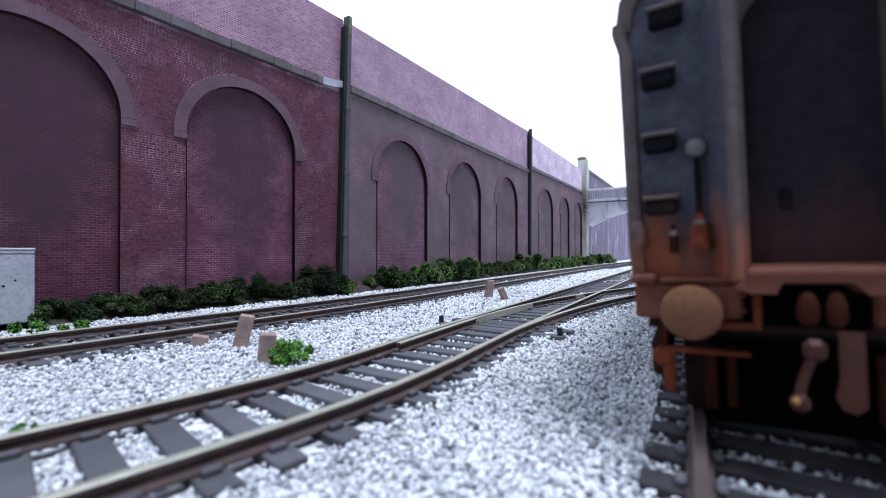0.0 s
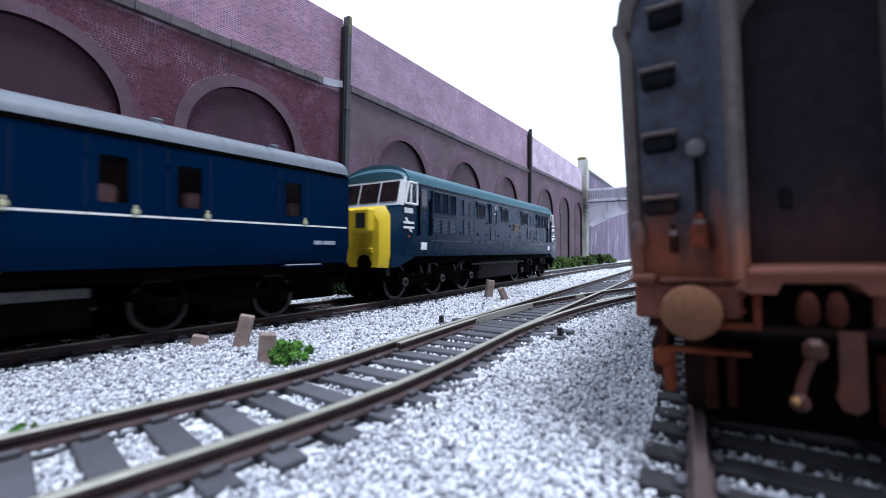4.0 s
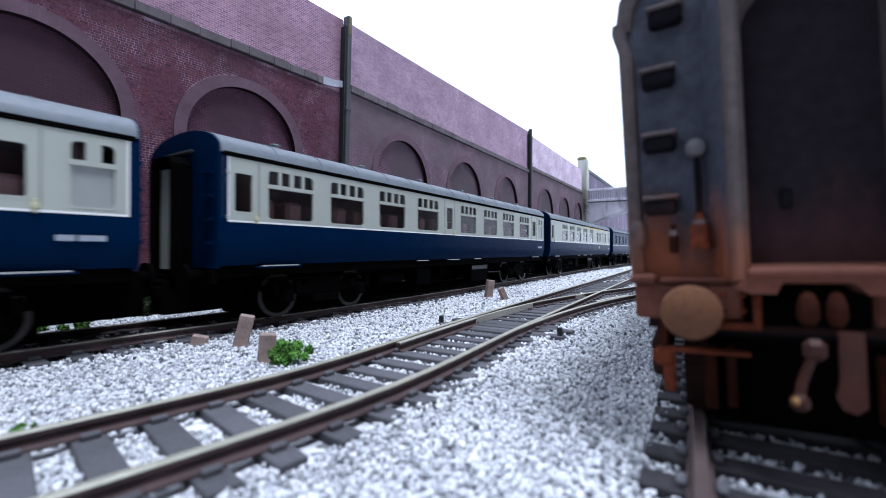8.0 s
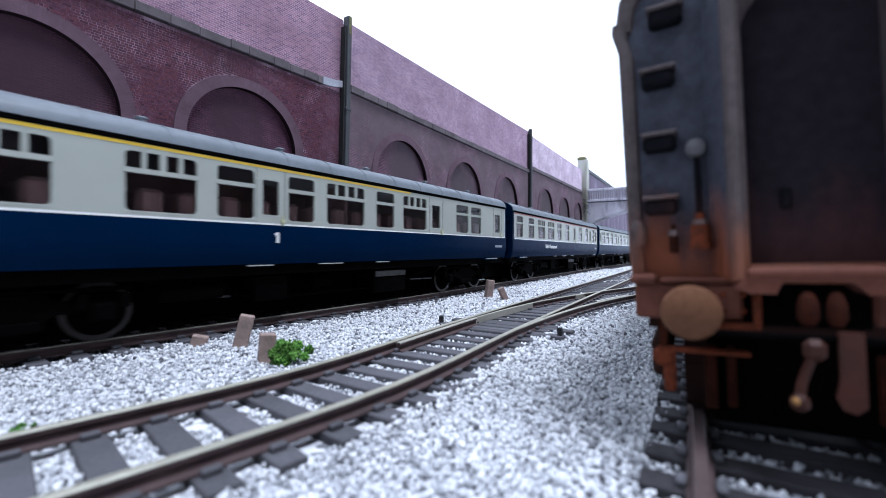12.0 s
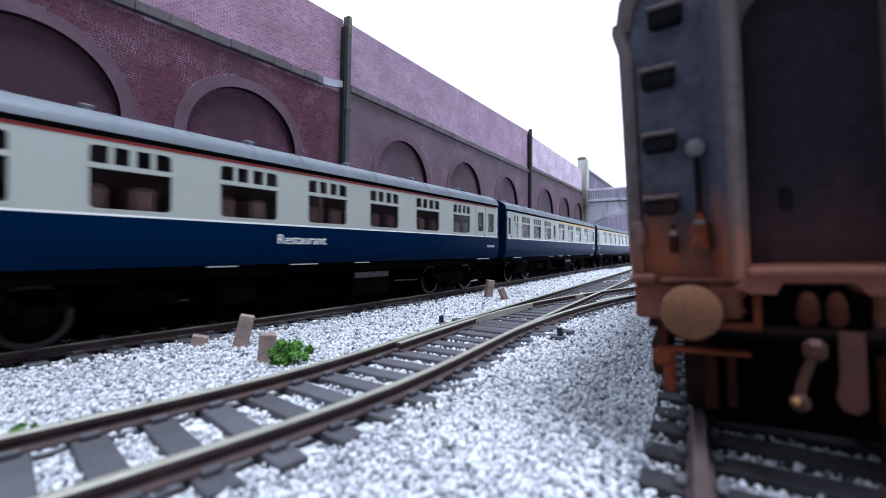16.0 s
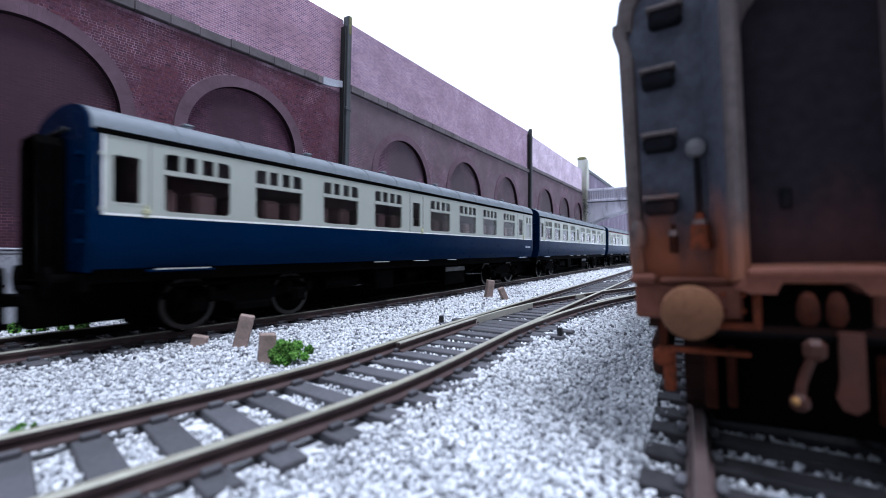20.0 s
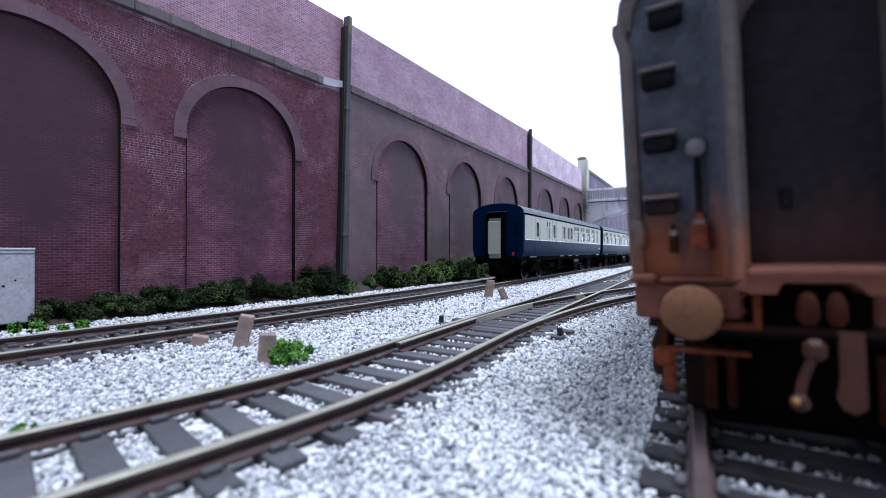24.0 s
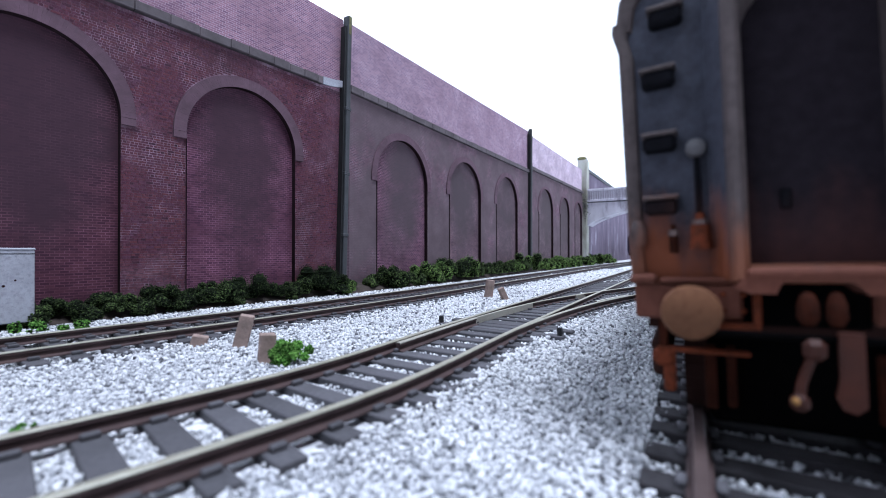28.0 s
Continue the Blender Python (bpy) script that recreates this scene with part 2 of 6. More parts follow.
LEAF2 = foliage("bright_green_scatter", (0.03, 0.08, 0.015), (0.1, 0.25, 0.04), (0.22, 0.42, 0.09))
LEAF3 = foliage("olive_green_scatter", (0.03, 0.055, 0.015), (0.1, 0.17, 0.045), (0.24, 0.34, 0.1))
IVY = foliage("withered_ivy", (0.03, 0.028, 0.03), (0.08, 0.075, 0.07), (0.2, 0.2, 0.19))
SOIL = paint("dark_soil", (0.04, 0.03, 0.025), 0.95, 0.4, 200, (0.015, 0.012, 0.01), 0.5, bumps=0.5)


def ballast_mat(name, island):
    m, nt, b = shader(name, 0.85, 0, 0.3)
    co = coords(nt)
    if island:
        src = nt.nodes.new("ShaderNodeNewGeometry").outputs["Random Per Island"]
    else:
        v = nt.nodes.new("ShaderNodeTexVoronoi")
        v.inputs["Scale"].default_value = 900
        nt.links.new(co, v.inputs["Vector"])
        src = nt.nodes.new("ShaderNodeSeparateColor")
        nt.links.new(v.outputs["Color"], src.inputs[0])
        src = src.outputs[0]
        bump(nt, b, v.outputs["Distance"], -1.0, 0.001)
    col = ramp(nt, src, [(0.0, (0.12, 0.12, 0.13)), (0.12, (0.36, 0.37, 0.39)), (0.34, (0.62, 0.63, 0.65)), (1.0, (0.86, 0.87, 0.88))])
    fine = noise_node(nt, 1500, 3, 0.6, co)
    col = mixc(nt, 1.0, col, ramp(nt, fine, [(0.3, (0.85,) * 3), (0.7, (1.0,) * 3)]), "MULTIPLY")
    big = noise_node(nt, 18, 4, 0.6, co)
    col = mixc(nt, 1.0, col, ramp(nt, big, [(0.3, (0.86, 0.86, 0.88)), (0.65, (1.0,) * 3)]), "MULTIPLY")
    nt.links.new(col, b.inputs["Base Color"])
    return m


BALLAST = ballast_mat("granite_chippings", True)
BALLAST_FAR = ballast_mat("granite_chipping_bed", False)


# ---------- mesh building ----------
class Mesh:
    """Collects vertices and faces in millimetres."""

    def __init__(self):
        self.v, self.f = [], []

    def add(self, verts, faces, m=None):
        n = len(self.v)
        self.v += [tuple(m @ Vector(p)) for p in verts] if m else [tuple(p) for p in verts]
        self.f += [tuple(i + n for i in f) for f in faces]
        return self

    def box(self, x0, x1, y0, y1, z0, z1, bev=0.0, m=None):
        if bev <= 0:
            vs = [(x, y, z) for z in (z0, z1) for y in (y0, y1) for x in (x0, x1)]
            return self.add(vs, [(0, 2, 3, 1), (4, 5, 7, 6), (0, 1, 5, 4), (2, 6, 7, 3), (0, 4, 6, 2), (1, 3, 7, 5)], m)
        bm = bmesh.new()
        bmesh.ops.create_cube(bm, size=1.0)
        for v in bm.verts:
            v.co = Vector(((x0 + x1) / 2 + v.co.x * (x1 - x0), (y0 + y1) / 2 + v.co.y * (y1 - y0), (z0 + z1) / 2 + v.co.z * (z1 - z0)))
        bmesh.ops.bevel(bm, geom=bm.edges[:], offset=bev, segments=1, affect="EDGES")
        return self.bm(bm, m)

    def bm(self, bm, m=None):
        bm.verts.index_update()
        self.add([v.co.copy() for v in bm.verts], [[v.index for v in f.verts] for f in bm.faces], m)
        bm.free()
        return self

    def cyl(self, p0, p1, r0, r1=None, n=14, cap=True):
        r1 = r0 if r1 is None else r1
        p0, p1 = Vector(p0), Vector(p1)
        q = (p1 - p0).to_track_quat("Z", "Y")
        vs = [p0 + q @ Vector((r0 * math.cos(a), r0 * math.sin(a), 0)) for a in [2 * math.pi * i / n for i in range(n)]]
        vs += [p1 + q @ Vector((r1 * math.cos(a), r1 * math.sin(a), 0)) for a in [2 * math.pi * i / n for i in range(n)]]
        fs = [(i, (i + 1) % n, n + (i + 1) % n, n + i) for i in range(n)]
        if cap:
            fs += [tuple(range(n - 1, -1, -1)), tuple(range(n, 2 * n))]
        return self.add(vs, fs)

    def prism(self, outline, a, b, axis="x"):
        """Extrude an outline of (u, z) pairs from a to b along x (u is y) or along y (u is x)."""
        n = len(outline)
        put = (lambda s, u, z: (s, u, z)) if axis == "x" else (lambda s, u, z: (u, s, z))
        vs = [put(a, u, z) for u, z in outline] + [put(b, u, z) for u, z in outline]
        fs = [(i, (i + 1) % n, n + (i + 1) % n, n + i) for i in range(n)] + [tuple(range(n - 1, -1, -1)), tuple(range(n, 2 * n))]
        return self.add(vs, fs)

    def loft(self, rings, close=True, caps=True):
        n = len(rings[0])
        base = len(self.v)
        for r in rings:
            self.v += [tuple(p) for p in r]
        for k in range(len(rings) - 1):
            for i in range(n if close else n - 1):
                j = (i + 1) % n
                self.f.append((base + k * n + i, base + k * n + j, base + (k + 1) * n + j, base + (k + 1) * n + i))
        if caps:
            self.f.append(tuple(base + i for i in range(n - 1, -1, -1)))
            self.f.append(tuple(base + (len(rings) - 1) * n + i for i in range(n)))
        return self

    def data(self, name, mat, smooth=False):
        me = bpy.data.meshes.new(name)
        me.from_pydata([(x * U, y * U, z * U) for x, y, z in self.v], [], self.f)
        me.materials.append(mat)
        if smooth:
            me.polygons.foreach_set("use_smooth", [True] * len(me.polygons))
            me.set_sharp_from_angle(angle=radians(35))
        b = bmesh.new()
        b.from_mesh(me)
        bmesh.ops.recalc_face_normals(b, faces=b.faces[:])
        b.to_mesh(me)
        b.free()
        return me


def part(name, mesh, mat, parent=None, label="", smooth=False, m=None):
    """Link a Mesh (or mesh data) as one object under parent."""
    me = mesh.data(name, mat, smooth) if isinstance(mesh, Mesh) else mesh
    ob = new(name, me)
    if parent:
        ob.parent = parent
    if m is not None:
        ob.matrix_basis = m
    if label:
        ob["label"] = label
    return ob


def mm(x, y, z, rx=0, ry=0, rz=0):
    return pose(x * U, y * U, z * U, rx, ry, rz)


# ---------- lines of the tracks ----------
def line(points, k=11):
    """A smooth line through points, as (arc length, x, y) every 4 mm."""
    p = np.array(points, float)
    s = np.r_[0, np.cumsum(np.hypot(*np.diff(p, axis=0).T))]
    ss = np.arange(0, s[-1], 4.0)
    q = np.array([np.interp(ss, s, p[:, k]) for k in (0, 1)]).T
    w = np.hanning(2 * k + 1)
    w /= w.sum()
    for _ in range(3):
        e = np.vstack([2 * q[0] - q[k:0:-1], q, 2 * q[-1] - q[-2:-k - 2:-1]])
        q = np.array([np.convolve(e[:, j], w, "valid") for j in (0, 1)]).T
    return np.r_[0, np.cumsum(np.hypot(*np.diff(q, axis=0).T))], q


def at(track, s, off=0.0):
    """Place and heading on a track at arc length s, off millimetres to its right."""
    ss, q = track
    x, y = np.interp(s, ss, q[:, 0]), np.interp(s, ss, q[:, 1])
    x2, y2 = np.interp(s + 3, ss, q[:, 0]), np.interp(s + 3, ss, q[:, 1])
    x1, y1 = np.interp(s - 3, ss, q[:, 0]), np.interp(s - 3, ss, q[:, 1])
    d = np.array([x2 - x1, y2 - y1])
    d /= np.hypot(*d)
    return x + off * d[1], y - off * d[0], math.atan2(d[1], d[0])


S0 = 4000.0  # arc length added before the point where the main line enters the picture
BACK = (-330 - 0.59 * S0, -255 - 0.8074 * S0)
MAIN = line([BACK, (-330, -255), (-220, -105), (-150, -8), (-88, 80), (-55.5, 121), (-33, 153), (-11, 187), (30, 254), (84, 339.5), (156, 456),
             (265.5, 622), (316, 695), (450, 890), (700, 1250), (1050, 1750), (1600, 2500), (4900, 7000)])
LOOP = line([(-150, -116), (-77, -13), (-39.8, 34.8), (-29.1, 44.1), (-13.5, 61.6), (-7.2, 73), (2.2, 90.7), (9.9, 103.8), (42, 158), (124.5, 294.5), (194.5, 412), (300, 590), (600, 1090)], 5)
TURN = line([(-4.5, 78.5), (9.9, 103.8), (21.2, 120.8), (33.2, 137.4), (46, 153), (60, 168.5), (75, 183), (98, 204), (125, 227)], 4)
DC = (0.509, 0.861)
SIDING = line([(35.3 - 150 * DC[0], 41 - 150 * DC[1]), (35.3, 41), (35.3 + 420 * DC[0], 41 + 420 * DC[1])])


# ---------- ground ----------
def ground():
    m = Mesh()
    m.add([(-9000, -9000, -3.2), (9000, -9000, -3.2), (9000, 9000, -3.2), (-9000, 9000, -3.2)], [(0, 1, 2, 3)])
    tagged(part("ground", m, BALLAST_FAR), "white granite ballast bed of the model railway", "ground", kind="structure")


ground()


def backdrop():
    """Plain white backscene board standing behind the wall; its brightness is its own glow."""
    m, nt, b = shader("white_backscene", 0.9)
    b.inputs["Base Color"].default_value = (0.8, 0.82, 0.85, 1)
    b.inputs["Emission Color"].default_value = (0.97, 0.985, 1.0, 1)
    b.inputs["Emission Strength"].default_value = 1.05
    dx, dy = 0.526, 0.85
    k = Mesh()
    ring = []
    for a, o in ((-4200, 560), (9500, 560)):
        x, y = -50 + dx * a - dy * o, 222 + dy * a + dx * o
        ring.append([(x, y, -3.5), (x, y, 5200)])
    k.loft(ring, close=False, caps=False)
    # added unseen glowing board on the right, for sheen and falloff along the train
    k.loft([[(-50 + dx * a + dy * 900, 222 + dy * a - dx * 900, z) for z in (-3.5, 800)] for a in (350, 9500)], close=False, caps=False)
    tagged(part("backdrop", k, m), "plain glowing white backscene board, with an added unseen board to the right", "backdrop", kind="structure")


backdrop()


def rail_piece(track, s0, s1, off, step=8.0, taper0=False):
    """One rail: foot, web and head, top at z 0."""
    prof = [(-1.1, -2.0), (1.1, -2.0), (1.1, -1.75), (0.3, -1.5), (0.3, -0.8), (0.52, -0.65), (0.52, -0.06), (-0.52, -0.06), (-0.52, -0.65), (-0.3, -0.8), (-0.3, -1.5), (-1.1, -1.75)]
    n = max(2, int((s1 - s0) / step) + 1)
    web, head = Mesh(), Mesh()
    rw, rh = [], []
    for i in range(n):
        s = s0 + (s1 - s0) * i / (n - 1)
        k = min(1.0, 0.08 + (s - s0) / 34.0) if taper0 else 1.0
        rw.append([(*at(track, s, off + u * k)[:2], z) for u, z in prof])
        rh.append([(*at(track, s, off + u * k)[:2], z) for u, z in [(-0.58, -0.22), (0.58, -0.22), (0.58, -0.1), (0.46, 0.0), (-0.46, 0.0), (-0.58, -0.1)]])
    web.loft(rw)
    head.loft(rh)
    return web, head


def track(name, label, ln, s0, s1, sleepers, width=27.0, only=None, pitch=6.3, rails=((-8.7, 0, 0), (8.7, 0, 0)), head_mat=None, sleeper_mat=None):
    head_mat, sleeper_mat = head_mat or RAILTOP, sleeper_mat or SLEEPER
    top = tagged(new(name), label, "railway track", kind="structure")
    for off, a, b in rails:
        web, head = rail_piece(ln, s0 + a, s1 + b, off, taper0=a > 0)
        r = part("rail", web, RAILSIDE, top)
        part("rail_head", head, head_mat, r, "worn steel running surface")
    sl = Mesh().box(-1.6, 1.6, -width / 2, width / 2, -3.6, -2.0, 0.15).data("sleeper", sleeper_mat)
    ch = Mesh()
    for o in (-8.7, 8.7):
        for e in (-1.5, 1.5):
            ch.box(-0.9, 0.9, o + e - 0.45, o + e + 0.45, -2.0, -1.3, 0.15)
    ch = ch.data("chair", SLEEPER)
    s = sleepers[0]
    while s < sleepers[1]:
        x, y, a = at(ln, s)
        o = part("sleeper", sl, sleeper_mat, top, m=mm(x, y, random.uniform(-0.1, 0.1), 0, 0, math.degrees(a) + random.uniform(-1.5, 1.5)))
        part("chair", ch, SLEEPER, o)
        s += pitch
    return top


track("main_line", "double-sided steel rails on dark grey sleepers beside the wall", MAIN, 0, MAIN[0][-1] - 2500, (S0 + 330, S0 + 1250), 29.0, rails=((-10.6, 0, 0), (8.3, 0, 0)))
track("loop_line", "weathered steel rails on dark grey sleepers in ballast", LOOP, 0, LOOP[0][-1] - 20, (120, 620))
track("siding", "rusty rails under the parked weathered coach", SIDING, 20, SIDING[0][-1] - 20, (120, 560), head_mat=RAILRUST, sleeper_mat=SHADED_SLEEPER)
turnout = track("turnout", "turnout with curved rails diverging from the loop line", TURN, 0, TURN[0][-1] - 4, (74, TURN[0][-1] - 6), 27.0, rails=((-8.7, 62, 0), (8.7, 14, 0)))
turnout.matrix_basis = mm(0, 0, -0.06)


def turnout_details():
    """Switch blades, tie bar with its pegs, check rails and the frog."""
    for off, s0, s1 in ((-7.5, 30, 78),):
        rows = []
        for i in range(8):
            u = i / 7
            s_, w = s0 + (s1 - s0) * u, 0.25 + 0.3 * u
            rows.append([(*at(TURN, s_, off * (1 - u) + (-8.7 if off < 0 else 8.7) * u + e)[:2], z) for e, z in ((-w, -1.9), (w, -1.9), (w, -0.05), (-w, -0.05))])
        part("switch_blade", Mesh().loft(rows), BLADE, turnout, "bright filed switch blade")
    for ln, off, s0, s1 in ((LOOP, -6.9, 246, 282), (TURN, 6.9, 98, 130)):
        web, head = rail_piece(ln, s0, s1, off)
        r = part("check_rail", web, RAILSIDE, turnout)
        part("rail_head", head, BLADE, r, "bright steel check rail")
    for k, s_ in enumerate((36, 44)):
        x, y, a = at(TURN, s_)
        part("tie_bar", Mesh().box(-1.5, 1.5, -18, 18, -3.4, -1.8, 0.2), SLEEPER, turnout, m=mm(x, y, 0, 0, 0, math.degrees(a)))
        if k == 0:
            for e in (-17, 17):
                part("peg", Mesh().box(-0.55, 0.55, -0.55, 0.55, -2.6, 0.1, 0.15), DARK, turnout, "black upright peg", m=mm(x + e * math.sin(a), y - e * math.cos(a), 0, 0, 0, math.degrees(a)))
    x, y, a = at(TURN, 118, -8.7)
    part("frog", Mesh().prism([(-5, -0.1), (-5, -1.9), (7, -1.9), (7, -0.1)], -0.8, 0.8, "y"), BLADE, turnout, "pale metal crossing nose", m=mm(x, y, 0.02, 0, 0, math.degrees(a) + 6))


BLADE = paint("bright_filed_steel", (0.5, 0.48, 0.41), 0.4, 0.15, 200, (0.2, 0.16, 0.1), 0.3, metal=0.5, bumps=0.05)
turnout_details()


# ---------- retaining wall ----------
def wall_pose(a, b):
    return mm(a[0], a[1], 0, 0, 0, math.degrees(math.atan2(b[1] - a[1], b[0] - a[0])))


def arch_skin(length, arches, spring, top, y0, y1, start=0.0):
    """Front skin of a panel with round-headed openings cut through it."""
    m = Mesh()
    edge = start
    for a, b, sp in arches:
        m.box(edge, a, y0, y1, -5, top)
        r, c, n = (b - a) / 2, (a + b) / 2, 38
        pts = [(c - r * math.cos(math.pi * i / n), sp + r * math.sin(math.pi * i / n)) for i in range(n + 1)]
        for (xa, za), (xb, zb) in zip(pts, pts[1:]):
            m.add([(xa, y0, za), (xb, y0, zb), (xb, y0, top), (xa, y0, top), (xa, y1, za), (xb, y1, zb), (xb, y1, top), (xa, y1, top)],
                  [(0, 1, 2, 3), (7, 6, 5, 4), (0, 4, 5, 1), (3, 2, 6, 7)])
        edge = b
    m.box(edge, length, y0, y1, -5, top)
    return m


def arch_ring(a, b, sp, wide, tail=0.0):
    """Raised ring of brick voussoirs round an arch."""
    m = Mesh()
    r, c, n = (b - a) / 2, (a + b) / 2, 84
    pts = [math.pi * i / n for i in range(n + 1)]
    for t0, t1 in zip(pts, pts[1:]):
        t1 -= 0.0006
        q = [(c - (r + e) * math.cos(t), sp + (r + e) * math.sin(t)) for t in (t0, t1) for e in (0.0, wide)]
        q = [q[0], q[1], q[3], q[2]]
        p = random.uniform(0, 0.02)
        m.add([(x, -0.75 - p, z) for x, z in q] + [(x, 0.2, z) for x, z in q], [(0, 1, 2, 3), (7, 6, 5, 4), (0, 4, 5, 1), (1, 5, 6, 2), (2, 6, 7, 3), (3, 7, 4, 0)])
    if tail:
        for x0, x1 in ((a - wide, a), (b, b + wide)):
            m.box(x0, x1, -0.78, 0.2, sp - tail, sp - 0.1)
    return m


def retaining_wall(name, a, b, arches, low, tops, back, start=0.0, ring=4.4):
    """Panel from a to b: arches (from, to, spring height), string course at low, parapet rising from tops[0] to tops[1]."""
    length = math.hypot(b[0] - a[0], b[1] - a[1])
    w = tagged(new(name), "purple-red brick retaining wall with sooty blind arches", "retaining wall", kind="structure")
    w.matrix_basis = wall_pose(a, b)
    part("brick_face", arch_skin(length, arches, None, low, 0, 1.8, start), MORTAR if start < 0 else BRICK, w)
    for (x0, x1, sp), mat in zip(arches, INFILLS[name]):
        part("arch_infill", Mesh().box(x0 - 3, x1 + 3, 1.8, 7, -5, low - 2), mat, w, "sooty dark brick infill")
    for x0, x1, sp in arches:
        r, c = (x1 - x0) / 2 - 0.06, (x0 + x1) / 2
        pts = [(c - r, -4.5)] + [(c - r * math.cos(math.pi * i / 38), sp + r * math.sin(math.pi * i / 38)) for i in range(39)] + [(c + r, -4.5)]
        part("arch_reveal", Mesh().loft([[(x, -0.72, z) for x, z in pts], [(x, 1.75, z) for x, z in pts]], close=False, caps=False), REVEAL_SHADE, w, "arch reveal with its shade painted black")
        part("arch_ring", arch_ring(x0, x1, sp, ring, 2.5), RING, w, "greyish raised brick arch ring")
    m = Mesh()
    t0, t1 = tops
    m.add([(start, back, low), (length, back, low), (length, back, t1), (start, back, t0), (start, back + 4, low), (length, back + 4, low), (length, back + 4, t1), (start, back + 4, t0)],
          [(0, 1, 2, 3), (7, 6, 5, 4), (0, 4, 5, 1), (1, 5, 6, 2), (2, 6, 7, 3), (3, 7, 4, 0)])
    part("parapet", m, PARAPET_PALE if low > 105 else PARAPET_NEAR if start < 0 else PARAPET, w, "paler lavender brick parapet")
    x = start
    k = 0
    stop = length - 15 if start < 0 else length
    if start < 0:
        pts = [(stop + 16.2 * i / 10, 3.4 * (i / 10) ** 1.8) for i in range(11)]
        part("peeling_strip", Mesh().loft([[(u, -1.7, low + 0.2 + v), (u, -0.6, low + 0.2 + v), (u, -0.6, low + 4.0 + v * 0.8), (u, -1.7, low + 4.0 + v * 0.8)] for u, v in pts]), CABINET, w, "pale coping strip curling up at its end")
    while x < stop - 1:
        e = min(stop, x + random.uniform(7, 12))
        part("coping_stone", Mesh().box(x + 0.03, e - 0.03, -1.5 - random.uniform(0, 0.2), 1.5, low + 0.2 + random.uniform(-0.15, 0.15), low + 3.9 + random.uniform(-0.2, 0.2), 0.25), STONE, w)
        x = e
    return w


ARCH_1 = [(-36.5, 10, 64), (30, 77, 64), (97.5, 144.4, 63.5)]
wall_near = retaining_wall("wall_1", (-155, 79), (-52, 220), ARCH_1, 101.5, (140.5, 141), 1.0, -160)
wall_mid = retaining_wall("wall_2", (-50, 222), (95, 456), [(21.8, 73.7, 61.5), (103.7, 155.1, 63), (187.3, 238.2, 64)], 103, (141, 149.5), 1.0)
wall_far = retaining_wall("wall_3", (96, 455), (216, 645), [(24.6, 76.4, 66), (107.3, 149.9, 69), (179.6, 218.6, 71)], 107.3, (146, 144.5), 1.0, 0.0, 3.2)


def brick_field(w, x0, x1, z0, z1, arches, singles):
    """Bricks proud of the mortar on the near panel, cut at the arches; those in the pier of singles are pieces of their own."""
    L, H = 2.3, 0.88
    rest = Mesh()
    shared = {}
    count = 0
    z, row = z0, 0
    while z < z1 - H:
        free = [(x0, x1)]
        for a, b, sp in arches:
            c, r = (a + b) / 2, (b - a) / 2
            if z + H < sp - 2.5:
                half = r
            elif z < sp:
                half = r + 4.45
            else:
                half = math.sqrt(max(0.0, (r + 4.45) ** 2 - (z - sp) ** 2))
            free = [q for f0, f1 in free for q in ((f0, min(f1, c - half)), (max(f0, c + half), f1)) if q[1] - q[0] > 0.3]
        l = L / 2 if row % 2 else L
        for f0, f1 in free:
            x = f0 - random.uniform(0.2, 0.9) * l
            while x < f1:
                a, e = max(x, f0), min(x + l, f1)
                x += l
                if e - a < 0.25:
                    continue
                p = random.uniform(-0.03, 0.03)
                a, e = a + 0.03, e - 0.03
                if singles[0] <= a and e <= singles[1] and singles[2] <= z < singles[3] and count < 300:
                    key = math.ceil((e - a) * 4 - 0.3)
                    if key not in shared:
                        shared[key] = Mesh().box(0.07, key / 4 - 0.07, -0.08, 0.06, 0.11, H - 0.11).data("brick", BRICK_OBJECT)
                    part("brick", shared[key], BRICK_OBJECT, w, m=mm(a, p, z))
                    count += 1
                else:
                    f = [(a + 0.08, -0.07 + p, z + 0.115), (e - 0.08, -0.07 + p, z + 0.115), (e - 0.08, -0.07 + p, z + H - 0.115), (a + 0.08, -0.07 + p, z + H - 0.115)]
                    rest.add(f + [(u, 0.1, v) for u, _, v in f], [(0, 1, 2, 3), (0, 4, 5, 1), (1, 5, 6, 2), (2, 6, 7, 3), (3, 7, 4, 0)])
        z += H
        row += 1
    o = part("brickwork", rest, BRICK_PIECE, w)
    o["kind"] = "stuff"


